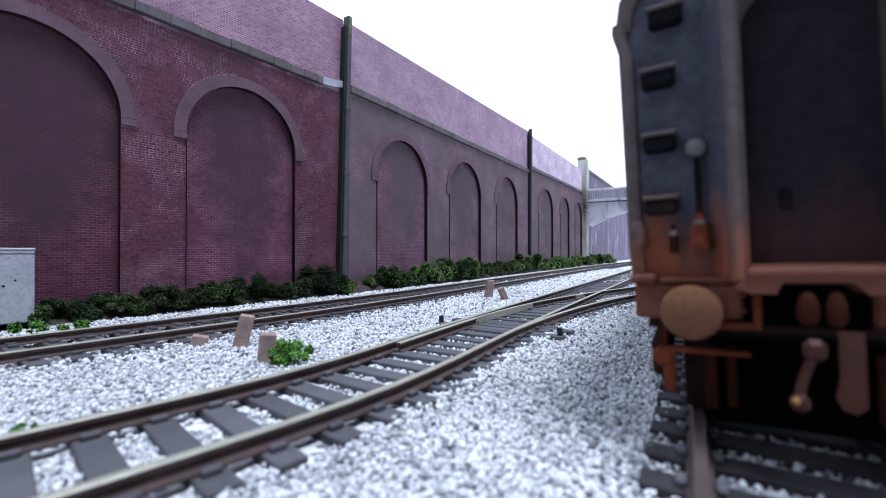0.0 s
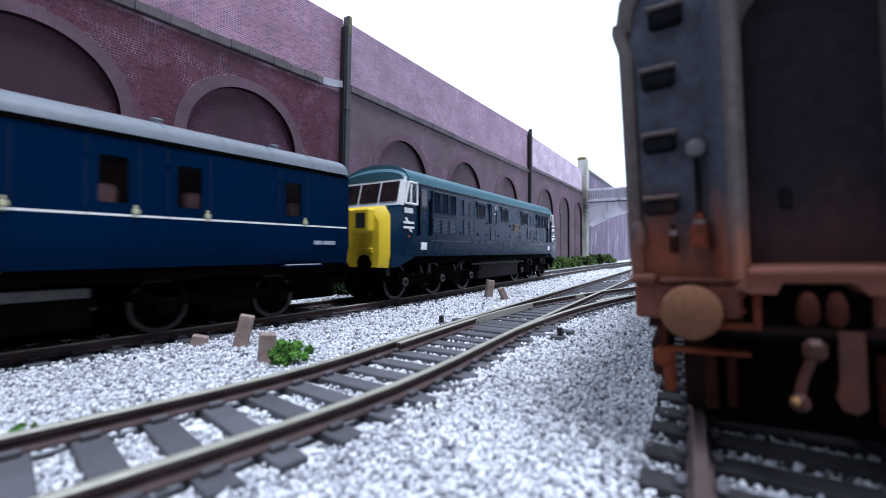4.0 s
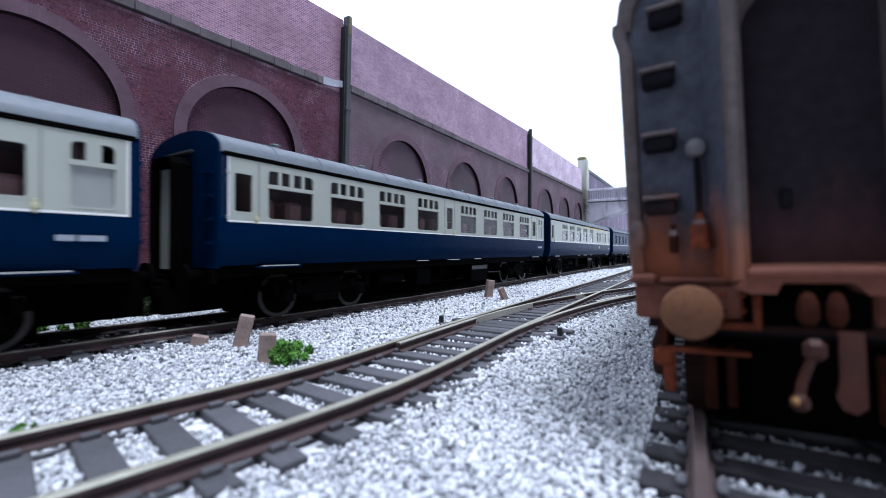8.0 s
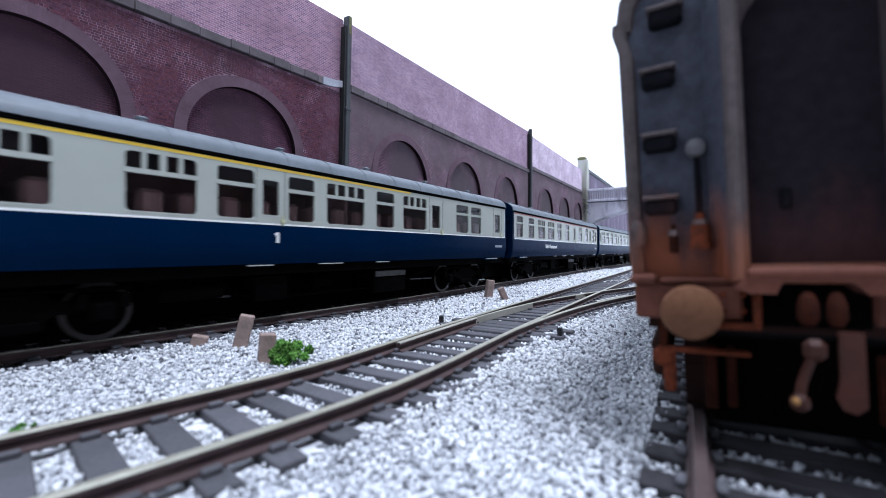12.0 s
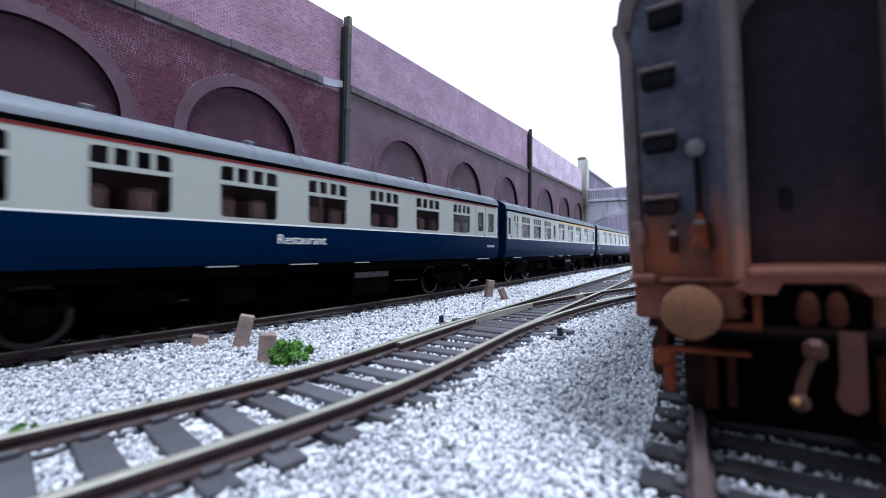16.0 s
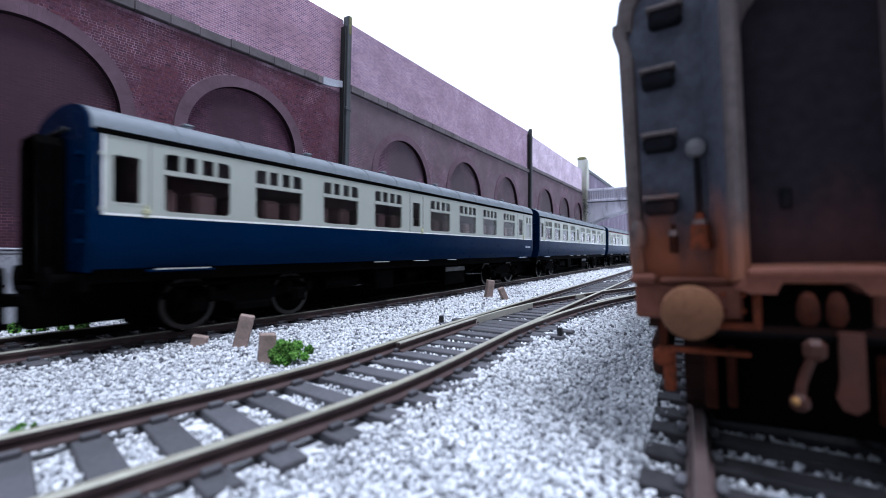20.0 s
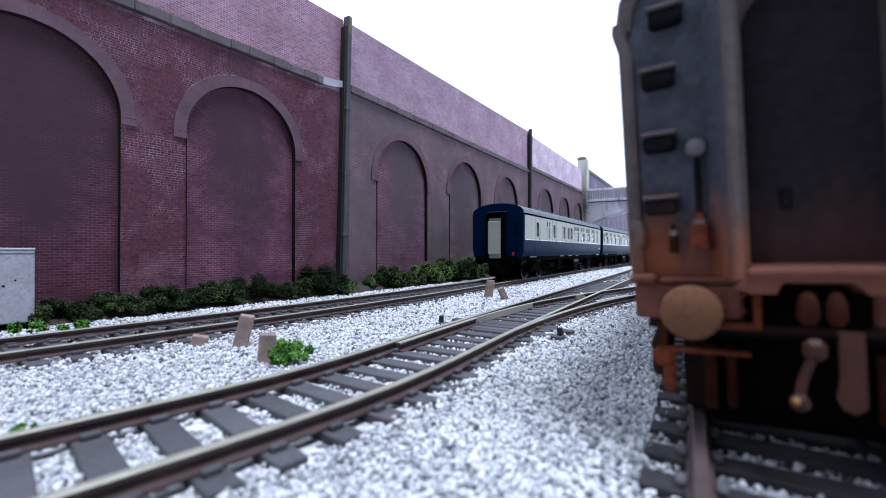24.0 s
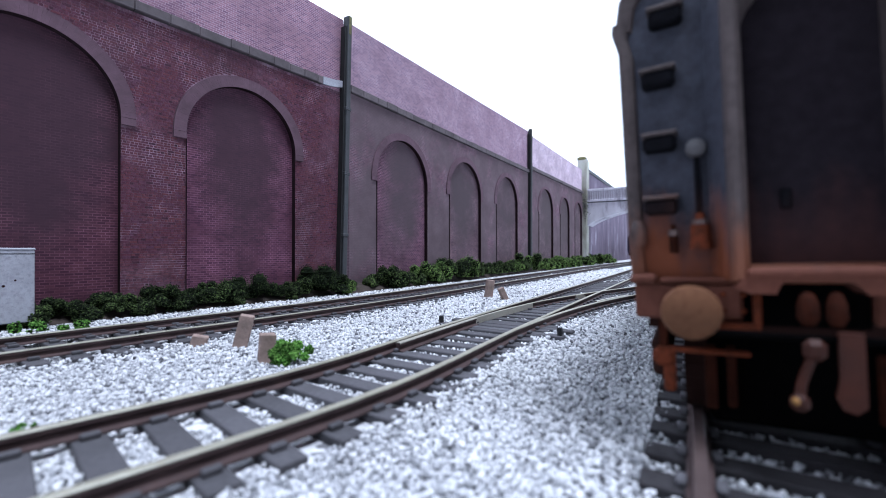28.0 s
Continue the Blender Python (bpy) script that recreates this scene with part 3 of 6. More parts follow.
# ---------- pipes at the joints of the wall ----------
def wall_pipe(x, y, r, top, lean):
    p = tagged(new("drain_pipe"), "dark grey square drain pipe on the wall joint", "drain pipe")
    p.matrix_basis = mm(x, y, -4, 0, 0, 58) @ mm(0, 0, 0, 0, lean, 0)
    part("pipe", Mesh().box(-r, r, -r * 1.2, r * 1.2, 0, top + 4, 0.3), PIPE, p)
    part("cap", Mesh().box(-r * 0.7, r * 0.9, -r * 1.3, r * 1.1, top - 6, top + 4.4, 0.5), MOSS, p, "mossy yellow-green cap")
    # solid black strip in place of the gap's shade
    part("dark_gap", Mesh().box(-r - 1.1, -r + 0.2, -r * 0.6, r * 1.4, 0, top - 2), DARK, p, "black strip standing for the shade of the gap beside the pipe")
    part("pale_edge", Mesh().box(r - 0.1, r + 0.45, -r * 0.9, r * 1.2, 0, top - 34), STONE, p, "pale chipped edge strip")
    for z in (30, 62, 96):
        part("bracket", Mesh().box(-r - 0.5, r + 0.5, -r * 1.2 - 0.3, r * 1.2, z, z + 1.6, 0.2), PIPE, p)


wall_pipe(-52.5, 216, 1.5, 142, 1.7)
wall_pipe(94.5, 452, 1.6, 151, 0.5)


# ---------- bridge at the far end ----------
def bridge():
    b = tagged(new("road_bridge"), "weathered pale grey arched road bridge over the tracks", "bridge")
    b.matrix_basis = mm(222, 655, -4, 0, 0, -30)
    part("pillar", Mesh().box(-9, 6, -7, 9, 0, 166, 1.2), MOSSY, b, "tall stained stone pillar")
    part("pillar_top", Mesh().box(-9.6, 4.5, -7.6, 9.4, 163, 170, 2.2), MOSS, b, "crumbled mossy pillar top")
    span, n = 210, 26
    pts = [(6 + span * i / n, 62 + 27 * max(0.0, math.sin(math.pi * i / n)) ** 0.75) for i in range(n + 1)]
    part("arch_span", Mesh().loft([[(x, -4, z), (x, 40, z), (x, 40, 98), (x, -4, 98)] for x, z in pts]), WHITEWASH, b)
    part("arch_band", Mesh().loft([[(x, -5, z), (x, -3, z), (x, -3, z + 7), (x, -5, z + 7)] for x, z in pts]), WHITEWASH, b)
    part("ledge", Mesh().box(6, 216, -6, 40, 98.5, 102, 0.5), WHITEWASH, b)
    # dark strip that paints in the shadow beneath the ledge
    part("shadow_joint", Mesh().box(6, 216, -4.6, 38, 97, 98.6), PIPE, b, "dark joint strip painting the shadow under the ledge")
    ivy = Mesh()
    rng = np.random.RandomState(9)
    for _ in range(420):
        p, q = rng.normal(size=3) * (4.5, 1.6, 8.0) + (1, -8.5, 92), rng.uniform(0.5, 1.3)
        t = [tuple(p + rng.uniform(-1, 1, 3) * q) for _ in range(4)]
        ivy.add(t, [(0, 1, 2), (0, 2, 3), (0, 3, 1), (1, 3, 2)])
    part("ivy", ivy, IVY, b, "withered dark ivy on the pillar")
    part("parapet_rail", Mesh().box(6, 216, -5.5, -2, 115, 118.5, 0.4), WHITEWASH, b)
    part("parapet_wall", Mesh().box(6, 216, -3.4, -2.4, 102, 115), WHITEWASH, b)
    bal = Mesh().box(-0.8, 0.8, -5, -3.2, 102, 115, 0.2).data("baluster", WHITEWASH)
    for i in range(40):
        part("baluster", bal, WHITEWASH, b, m=mm(9 + i * 3.4, 0, 0))
    part("pier", Mesh().box(216, 240, -6, 42, 0, 120, 1), WHITEWASH, b)
    w = tagged(new("wall_4"), "water-stained lavender retaining wall beyond the bridge", "retaining wall", kind="structure")
    w.matrix_basis = wall_pose((228, 664), (540, 1165))
    part("wall_face", Mesh().box(0, 620, 0, 6, -5, 146), STREAK, w)
    part("wall_coping", Mesh().box(0, 620, -1.5, 6, 146, 152, 0.5), PIPE, w, "dark coping")



def streak_mat(name="streaked_whitewash", stops=None):
    m, nt, b = shader(name, 0.9, 0, 0.2)
    co = coords(nt)
    mp = nt.nodes.new("ShaderNodeMapping")
    mp.inputs["Scale"].default_value = (1, 1, 0.3)
    nt.links.new(co, mp.inputs[0])
    n = noise_node(nt, 45, 6, 0.65, mp.outputs[0])
    stops = stops or [(0.36, (0.11, 0.085, 0.12)), (0.58, (0.18, 0.15, 0.2)), (0.74, (0.44, 0.42, 0.48))]
    nt.links.new(ramp(nt, n, stops), b.inputs["Base Color"])
    return m


STREAK = streak_mat()
WHITEWASH = streak_mat("streaked_white_concrete", [(0.3, (0.25, 0.22, 0.27)), (0.42, (0.6, 0.58, 0.65)), (0.7, (0.85, 0.84, 0.9))])
MOSSY = streak_mat("mossy_pillar_stone", [(0.32, (0.18, 0.17, 0.13)), (0.5, (0.42, 0.42, 0.36)), (0.7, (0.65, 0.64, 0.66))])
bridge()


# ---------- rolling stock parts ----------
def wheelset(r, gauge=17.4):
    a = Mesh().cyl((0, -gauge / 2 - 3, 0), (0, gauge / 2 + 3, 0), 0.9, n=8)
    wheel = Mesh()
    for s in (-1, 1):
        y = s * gauge / 2
        wheel.cyl((0, y - s * 1.3, 0), (0, y - s * 0.7, 0), r + 0.7, n=28)
        wheel.cyl((0, y - s * 0.7, 0), (0, y + s * 1.1, 0), r, n=28)
        wheel.cyl((0, y + s * 1.1, 0), (0, y + s * 1.3, 0), r * 0.35, n=14)
        for k in range(4):
            t = k * math.pi / 2
            wheel.cyl((r * 0.55 * math.cos(t), y + s * 1.1, r * 0.55 * math.sin(t)), (r * 0.55 * math.cos(t), y + s * 1.25, r * 0.55 * math.sin(t)), r * 0.14, n=8)
    rim = Mesh()
    n = 28
    for s in (-1, 1):
        y = s * (gauge / 2 + 1.12)
        ring = [[(q * math.cos(2 * math.pi * i / n), y, q * math.sin(2 * math.pi * i / n)) for i in range(n)] for q in (r * 0.82, r * 0.99)]
        rim.loft(ring, caps=False)
    return a, wheel, rim


WD_COACH = [q.data(n, mt) for q, n, mt in zip(wheelset(6.2), ("axle", "wheel", "tyre"), (UNDER, UNDER, TYRE))]
WD_LOCO = [q.data(n, mt) for q, n, mt in zip(wheelset(7.0), ("axle", "wheel", "tyre"), (UNDER, UNDER, TYRE))]


def coach_bogie_mesh():
    m = Mesh()
    for s in (-1, 1):
        y = s * 12.6
        m.prism([(-17, 6.4), (-17, 8.8), (-7, 8.8), (-5, 10.4), (5, 10.4), (7, 8.8), (17, 8.8), (17, 6.4), (7, 6.4), (5, 5.4), (-5, 5.4), (-7, 6.4)], y - 0.8, y + 0.8, "y")
        for x in (-14, 14):
            m.box(x - 2.2, x + 2.2, y + s * 0.6 - 1, y + s * 0.6 + 1, 4.4, 8.2, 0.3)
            m.cyl((x - 3.4, y + s, 7), (x - 3.4, y + s, 10), 1.0, n=8)
            m.cyl((x + 3.4, y + s, 7), (x + 3.4, y + s, 10), 1.0, n=8)
        m.box(-5, 5, y + s * 0.8 - 0.7, y + s * 0.8 + 0.7, 3.6, 5.6, 0.3)
        m.box(-19, 19, y - 0.5, y + 0.5, 10.4, 11.2, 0.2)
    m.box(-4, 4, -12, 12, 7, 12)
    for x in (-19, 19):
        m.box(x - 0.6, x + 0.6, -12, 12, 7.5, 9)
    return m


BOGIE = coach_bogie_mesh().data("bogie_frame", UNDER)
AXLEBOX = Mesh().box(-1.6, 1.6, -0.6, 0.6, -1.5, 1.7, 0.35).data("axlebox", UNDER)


def bogie(parent, x):
    o = part("bogie", BOGIE, UNDER, parent, "black four-wheel bogie", m=mm(x, 0, 0))
    for w in (-14, 14):
        a, wheel, rim = WD_COACH
        ws = part("wheelset", wheel, UNDER, parent, m=mm(x + w, 0, 6.2))
        part("axle", a, UNDER, ws)
        part("tyre", rim, TYRE, ws, "worn bright steel tyre rim")
        for s in (-1, 1):
            part("axlebox", AXLEBOX, UNDER, o, m=mm(w, s * 14.4, 6.3))
    return o


def bar_text(parent, x, z, w, h, rows=1, mat=None, y=-17.75):
    m = Mesh()
    n = 2
    for i in range(n):
        u = x + w * i * 0.42
        m.box(u, u + w * (0.36, 0.55)[i], y - 0.06, y, z, z + h)
    return part("number_bar", m, mat or WHITE, parent, "small white painted number, illegible")


def lettering(parent, text, x, z, size, y=-17.8):
    cu = bpy.data.curves.new("lettering", "FONT")
    cu.body, cu.size, cu.extrude = text, size * U, 0.00004
    o = new("lettering_source", cu)
    me = bpy.data.meshes.new_from_object(o.evaluated_get(bpy.context.evaluated_depsgraph_get()))
    bpy.data.objects.remove(o)
    bpy.data.curves.remove(cu)
    me.name = "lettering"
    me.materials.clear()
    me.materials.append(WHITE)
    return part("lettering", me, WHITE, parent, "white painted lettering", m=mm(x, y, z, 90, 0, 0))


HALF = 17.4
SKIRT, WAIST, SILL, HEAD, EAVES = 15.0, 25.3, 26.5, 39.1, 40.7


def roof_outline(h, eaves, crown, n=16):
    return [(h * math.cos(math.pi * i / n), eaves + (crown - eaves) * max(0.0, math.sin(math.pi * i / n)) ** 0.8) for i in range(n + 1)]


def rounded(x0, x1, z0, z1, r):
    """Outline of a rectangle with rounded corners, four points a corner."""
    return [(cx + r * math.cos(math.pi / 2 * (q + k / 3)), cz + r * math.sin(math.pi / 2 * (q + k / 3))) for q, cx, cz in ((0, x1 - r, z1 - r), (1, x0 + r, z1 - r), (2, x0 + r, z0 + r), (3, x1 - r, z0 + r)) for k in range(4)]


def coach(name, label, length, wins, stripe=None, upper=None, text=None, text_x=0.0, ones=(), crown=48.2):
    """A bogie coach. wins: (from, to, kind) from the rear end, along the side; kinds: w big window, d door light, f frosted, s small light."""
    c = tagged(new(name), label, "railway coach", "coaches of the train")
    a, b = -length / 2, length / 2
    wins = [(p - 0.75, q + 0.75, k) if k == "w" else (p, q, k) for p, q, k in wins]
    upper = upper or GREY
    low = Mesh()
    for s in (-1, 1):
        low.prism([(s * (HALF - d), z) for d, z in ((1.35, SKIRT), (0.75, 16.4), (0.3, 18.2), (0.0, 21.0), (0.0, WAIST), (1.9, WAIST), (1.9, SKIRT))], a, b)
    part("lower_side", low, BLUE, c, "dark blue lower body side", True)
    line_m = Mesh().box(a + 0.3, b - 0.3, -HALF - 0.05, -HALF + 0.5, WAIST, WAIST + 0.45)
    part("lining", line_m, WHITE, c, "thin white lining")
    up = Mesh()
    for s in (-1, 1):
        y0, y1 = sorted((s * HALF, s * (HALF - 1.0)))
        up.box(a, b, y0, y1, WAIST + (0.45 if s < 0 else 0), SILL)
        up.box(a, b, y0, y1, HEAD, EAVES)
        e = a
        for w0, w1, k in wins:
            up.box(e, a + w0, y0, y1, SILL, HEAD)
            if k in "ds":
                up.box(a + w0, a + w1, y0, y1, SILL, SILL + 1.2).box(a + w0, a + w1, y0, y1, HEAD - 1.9, HEAD)
            e = a + w1
        up.box(e, b, y0, y1, SILL, HEAD)
    part("upper_side", up, upper, c, "pale grey upper body side" if upper is GREY else "blue upper body side")
    for w0, w1, k in wins:
        x0, x1 = a + w0, a + w1
        fr = Mesh()
        mid = (x0 + x1) / 2
        y0, y1, t = -HALF - 0.06, -HALF + 0.8, 0.2
        z0 = SILL + (1.2 if k in "ds" else 0)
        zt = HEAD - (1.9 if k in "ds" else 0)
        outer, inner = rounded(x0 - 0.2, x1 + 0.2, z0 - 0.2, zt + 0.2, 0.3), rounded(x0 + t, x1 - t, z0 + t, zt - t, 0.9 if k in "wf" else 0.4)
        fr.add([(u, y, v) for y in (y0, y1) for q in (outer, inner) for u, v in q], [f for a0 in range(16) for f in (lambda p, q: ((p, q, 16 + q, 16 + p), (16 + p, 16 + q, 48 + q, 48 + p), (p, 32 + p, 32 + q, q)))(a0, (a0 + 1) % 16)])
        if k in "wf":
            zb = z0 + (zt - z0) * 0.63
            fr.box(x0 - 0.15, x1 + 0.15, y0 - 0.1, y1, zb, zb + 1.0)
            if k == "f":
                fr.box(mid - (x1 - x0) * 0.17, mid + (x1 - x0) * 0.17, y0 - 0.03, y1, zb + 0.1, zt + 0.1)
            else:
                for i, e in ((1, 0.42), (2, 0.6), (3, 0.42)) if x1 - x0 > 11.2 else ():
                    u = x0 + (x1 - x0) * i / 4
                    fr.box(u - e, u + e, y0 - 0.03, y1, zb + 0.1, zt + 0.1)
        wf = part("window", fr, GREY if k == "w" and upper is GREY else upper, c, "window with metal frame and sliding top lights")
        if k == "f":
            part("frosted_pane", Mesh().box(x0 + t, x1 - t, -HALF + 0.45, -HALF + 0.6, z0 + t, zb + 0.2), FROST, wf, "frosted white glass")
            part("pane", Mesh().box(x0 + t, x1 - t, -HALF + 0.45, -HALF + 0.6, zb + 0.6, zt - t), GLASS, wf, "dark glazing")
        else:
            part("pane", Mesh().box(x0 + t, x1 - t, -HALF + 0.45, -HALF + 0.6, z0 + t, zt - t), GLASS, wf, "dark glazing")
        if k == "d":
            dm = Mesh()
            for x in (x0 - 1.6, x1 + 1.6):
                dm.box(x - 0.05, x + 0.05, -HALF - 0.07, -HALF + 0.1, WAIST + 0.4, EAVES - 0.6)
            dd = part("door", dm, DARK, c, "slam door with shut lines")
            hm = Mesh().box(x1 + 0.3, x1 + 1.5, -HALF - 0.55, -HALF, SILL - 0.6, SILL + 0.4, 0.15).box(x1 + 0.6, x1 + 1.1, -HALF - 0.5, -HALF, SILL - 1.4, SILL + 1.2, 0.15)
            part("door_handle", hm, BRASS, dd, "brass door handle")
            part("hinge", Mesh().box(x0 - 1.9, x0 - 1.3, -HALF - 0.4, -HALF, SILL - 0.5, SILL + 0.3, 0.1).box(x0 - 1.9, x0 - 1.3, -HALF - 0.4, -HALF, 36.4, 37.2, 0.1), upper, dd)
    if stripe:
        sm, x0, x1 = stripe
        part("colour_band", Mesh().box(a + x0, a + x1, -HALF - 0.09, -HALF + 0.3, EAVES - 0.75, EAVES - 0.1), sm, c, "narrow painted class band at the eaves")
    if upper is GREY:
        for x, d in ((a, 1), (b, -1)):
            part("end_strip", Mesh().box(*sorted((x, x + d * 1.1)), -HALF - 0.1, -HALF + 0.4, WAIST, EAVES), BLUE, c, "blue strip at the body corner")
            part("lining", Mesh().box(*sorted((x + d * 1.1, x + d * 1.5)), -HALF - 0.1, -HALF + 0.4, WAIST, EAVES - 0.1), WHITE, c, "thin white lining")
    gut = Mesh()
    for s in (-1, 1):
        y0, y1 = sorted((s * (HALF + 0.25), s * (HALF - 0.8)))
        gut.box(a, b, y0, y1, EAVES - 0.05, EAVES + 1.05, 0.15)
    part("gutter", gut, UNDER, c, "black gutter")
    out = roof_outline(HALF + 0.1, EAVES + 0.7, crown)
    r = Mesh().prism(out, a - 0.4, b + 0.4)
    roof = part("roof", r, ROOF, c, "curved grey roof with ribs and ventilators", True)
    rib = Mesh()
    for i in range(1, 15):
        x = a + length * i / 15
        rib.prism([(u * 1.006, z + 0.12) for u, z in out], x - 0.2, x + 0.2)
    part("roof_rib", rib, ROOF, roof, smooth=True)
    for i in range(6):
        x = a + length * (i + 0.6) / 6.2
        v = Mesh().cyl((x, -6.5, crown - 1.6), (x, -6.5, crown + 0.5), 1.2, 0.9, 10).box(x - 1.1, x + 1.1, -7.5, -5.5, crown + 0.2, crown + 0.9, 0.25)
        part("ventilator", v, ROOF, roof)
    for e, s in ((a, -1), (b, 1)):
        en = Mesh().prism([(HALF - 1.4, 14.4), (HALF - 0.1, 20), (HALF - 0.1, EAVES + 0.6)] + roof_outline(HALF - 0.2, EAVES + 0.7, crown - 0.1) + [(-HALF + 0.1, 20), (-HALF + 1.4, 14.4)], *sorted((e, e + s * 0.9)))
        en = part("end_wall", en, BLUE, c, "dark blue end with steps")
        g = Mesh()
        reach = 0.78 if s < 0 else 0.5
        ribs = [(d * reach, w) for d, w in ((1.1, 5.4), (2.0, 5.9), (3.1, 5.3), (4.2, 5.9), (5.3, 5.3), (6.4, 5.9), (7.0, 5.7), (7.0, 4.4), (5.8, 4.3))]
        g.loft([[(e + s * d, -w, 12.6), (e + s * d, -w, 38.2 + w * 0.2), (e + s * d, -w + 1.4, 40.0 + w * 0.2), (e + s * d, w - 1.4, 40.0 + w * 0.2), (e + s * d, w, 38.2 + w * 0.2), (e + s * d, w, 12.6)] for d, w in ribs], caps=False)
        part("gangway", g, UNDER, en, "black gangway bellows frame")
        part("gangway_door", Mesh().box(*sorted((e + s * 4.0 * reach, e + s * 4.6 * reach)), -4.4, 4.4, 14, 38.6), GREY, en, "pale grey end door")
        part("gangway_header", Mesh().box(*sorted((e + s * 0.9, e + s * 1.9)), -6.6, 6.6, 42.2, 43.0, 0.2), DARK, en, "dark rain strip over the gangway")
        st = Mesh()
        for i in range(4):
            st.box(*sorted((e + s * 0.9, e + s * 2.0)), -15, -11.5, 20 + i * 5.5, 20.7 + i * 5.5)
        part("end_step", st, BLUE, en)
        for y in (-9.6, 9.6):
            bf = Mesh().cyl((e + s * 0.5, y, 12.6), (e + s * 4.5, y, 12.6), 1.4, n=12).cyl((e + s * 4.5, y, 12.6), (e + s * 5.3, y, 12.6), 2.9, n=18)
            part("buffer", bf, UNDER, c)
        part("buffer_beam", Mesh().box(*sorted((e, e + s * 1.2)), -15.5, 15.5, 10.8, 14, 0.2), UNDER, c)
        cp = Mesh().box(*sorted((e - s * 8, e + s * 7.6)), -0.9, 0.9, 8.2, 9.4, 0.2).box(*sorted((e + s * 6.4, e + s * 7.6)), -3, 3, 7.6, 10, 0.2).cyl((e + s * 1, 2.6, 12), (e + s * 3, 2.4, 6.5), 0.5, n=8)
        part("coupling", cp, UNDER, c)
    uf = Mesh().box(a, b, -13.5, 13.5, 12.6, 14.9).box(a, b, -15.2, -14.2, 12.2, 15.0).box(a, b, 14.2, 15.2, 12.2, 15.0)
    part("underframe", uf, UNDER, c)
    tr = Mesh()
    for s in (-1, 1):
        y = s * 11.5
        for (xa, za), (xb, zb) in zip([(-55, 12), (-26, 5.5), (26, 5.5)], [(-26, 5.5), (26, 5.5), (55, 12)]):
            tr.cyl((xa, y, za), (xb, y, zb), 0.5, n=6)
        for x in (-26, -9, 9, 26):
            tr.cyl((x, y, 5.5), (x, y, 12.2), 0.4, n=6)
    part("truss_rod", tr, UNDER, c)
    part("battery_box", Mesh().box(14, 31, -14.4, -6, 3.6, 12, 0.4), UNDER, c)
    part("battery_box", Mesh().box(-30, -20, -14, -7, 5, 12, 0.4), UNDER, c)
    part("brake_cylinder", Mesh().cyl((-8, -8, 9), (-1, -8, 9), 2.4, n=14), UNDER, c)
    for x in (a + 60, b - 74):
        part("brake_pull_rod", Mesh().cyl((x, -12.5, 7.4), (x + 14, -12.5, 7.0), 0.3, n=6), STEEL_DULL, c, "worn grey brake rod")
    part("gas_cylinder", Mesh().cyl((-52, -12, 8.6), (-38, -12, 8.6), 1.9, n=14), UNDER, c)
    part("cell_box_lid", Mesh().box(14.4, 30.6, -14.7, -14.35, 9.4, 11.4, 0.15), STEEL_DULL, c, "worn grey battery box lid")
    part("dynamo", Mesh().cyl((40, -7, 8), (46, -7, 8), 2.2, n=14), UNDER, c)
    for x in (a + 9, b - 22):
        part("foot_board", Mesh().box(x, x + 13, -HALF - 0.2, -HALF + 2.2, 14.2, 14.6), BLUE, c, "blue foot board with worn pale edge")
    for x, l in ((a + 10, 11), (b - 21, 11), (-12, 9), (12, 6), (-34, 7)):
        part("board_edge", Mesh().box(x, x + l, -HALF - 0.3, -HALF + 0.4, 14.6, 14.85), STEEL, c, "worn pale edge of a foot board")
    inn = Mesh().box(a + 2, b - 2, -15.5, 15.5, 15.1, 16.2)
    e = a + 10
    while e < b - 12:
        inn.box(e, e + 5.2, -15.6, 3.0, 15.2, 31.8, 0.9)
        e += 8.6
    inn.box(-0.6, 0.6, -15.5, 15.5, 15, 39).box(a + 8, a + 8.8, -15.5, 15.5, 15, 39).box(b - 9, b - 8.2, -15.5, 15.5, 15, 39)
    part("interior", inn, SEAT, c, "brown moulded seats and partitions")
    part("corridor_partition", Mesh().box(a + 2, b - 2, 5.0, 5.8, 15.2, 39.4), SEAT, c, "brown corridor partition")
    # black blocks added under the floor, filling in the shade beneath the coach
    part("chassis_spine", Mesh().box(-length / 2 + 52, length / 2 - 52, -4, 4, 1.0, 10.2, 0.5).box(-length / 2 + 52, -22, -4, 4, 10.0, 12.7).box(12, length / 2 - 52, -4, 4, 10.0, 12.7).box(-length / 2 + 12, -length / 2 + 56, -5, 5, 1.4, 12.6, 0.5).box(length / 2 - 56, length / 2 - 12, -5, 5, 1.4, 12.6, 0.5).box(-length / 2 - 6.5, length / 2 + 6.5, -3.5, 3.5, 3.2, 11.6, 0.5), UNDER, c)
    for x in (-length / 2 + 34, length / 2 - 34):
        bogie(c, x)
    bar_text(c, b - 12.3, 20.3, 7.6, 1.1, mat=NUMBER)
    for x in ones:
        part("class_numeral", Mesh().box(a + x, a + x + 0.8, -HALF - 0.08, -HALF, 20.6, 23.4).box(a + x - 0.5, a + x + 0.1, -HALF - 0.08, -HALF, 22.6, 23.2), WHITE, c, "white numeral one")
    if text:
        lettering(c, text, a + text_x, 20.4, 3.7, -HALF - 0.05)
    return c


FROST = paint("frosted_glass", (0.3, 0.31, 0.3), 0.5, 0.05, 100, (0.4, 0.4, 0.4), 0.1, bumps=0)

LEN = 220.0


def frac(*rows):
    return [(p * LEN, q * LEN, k) for p, q, k in rows]


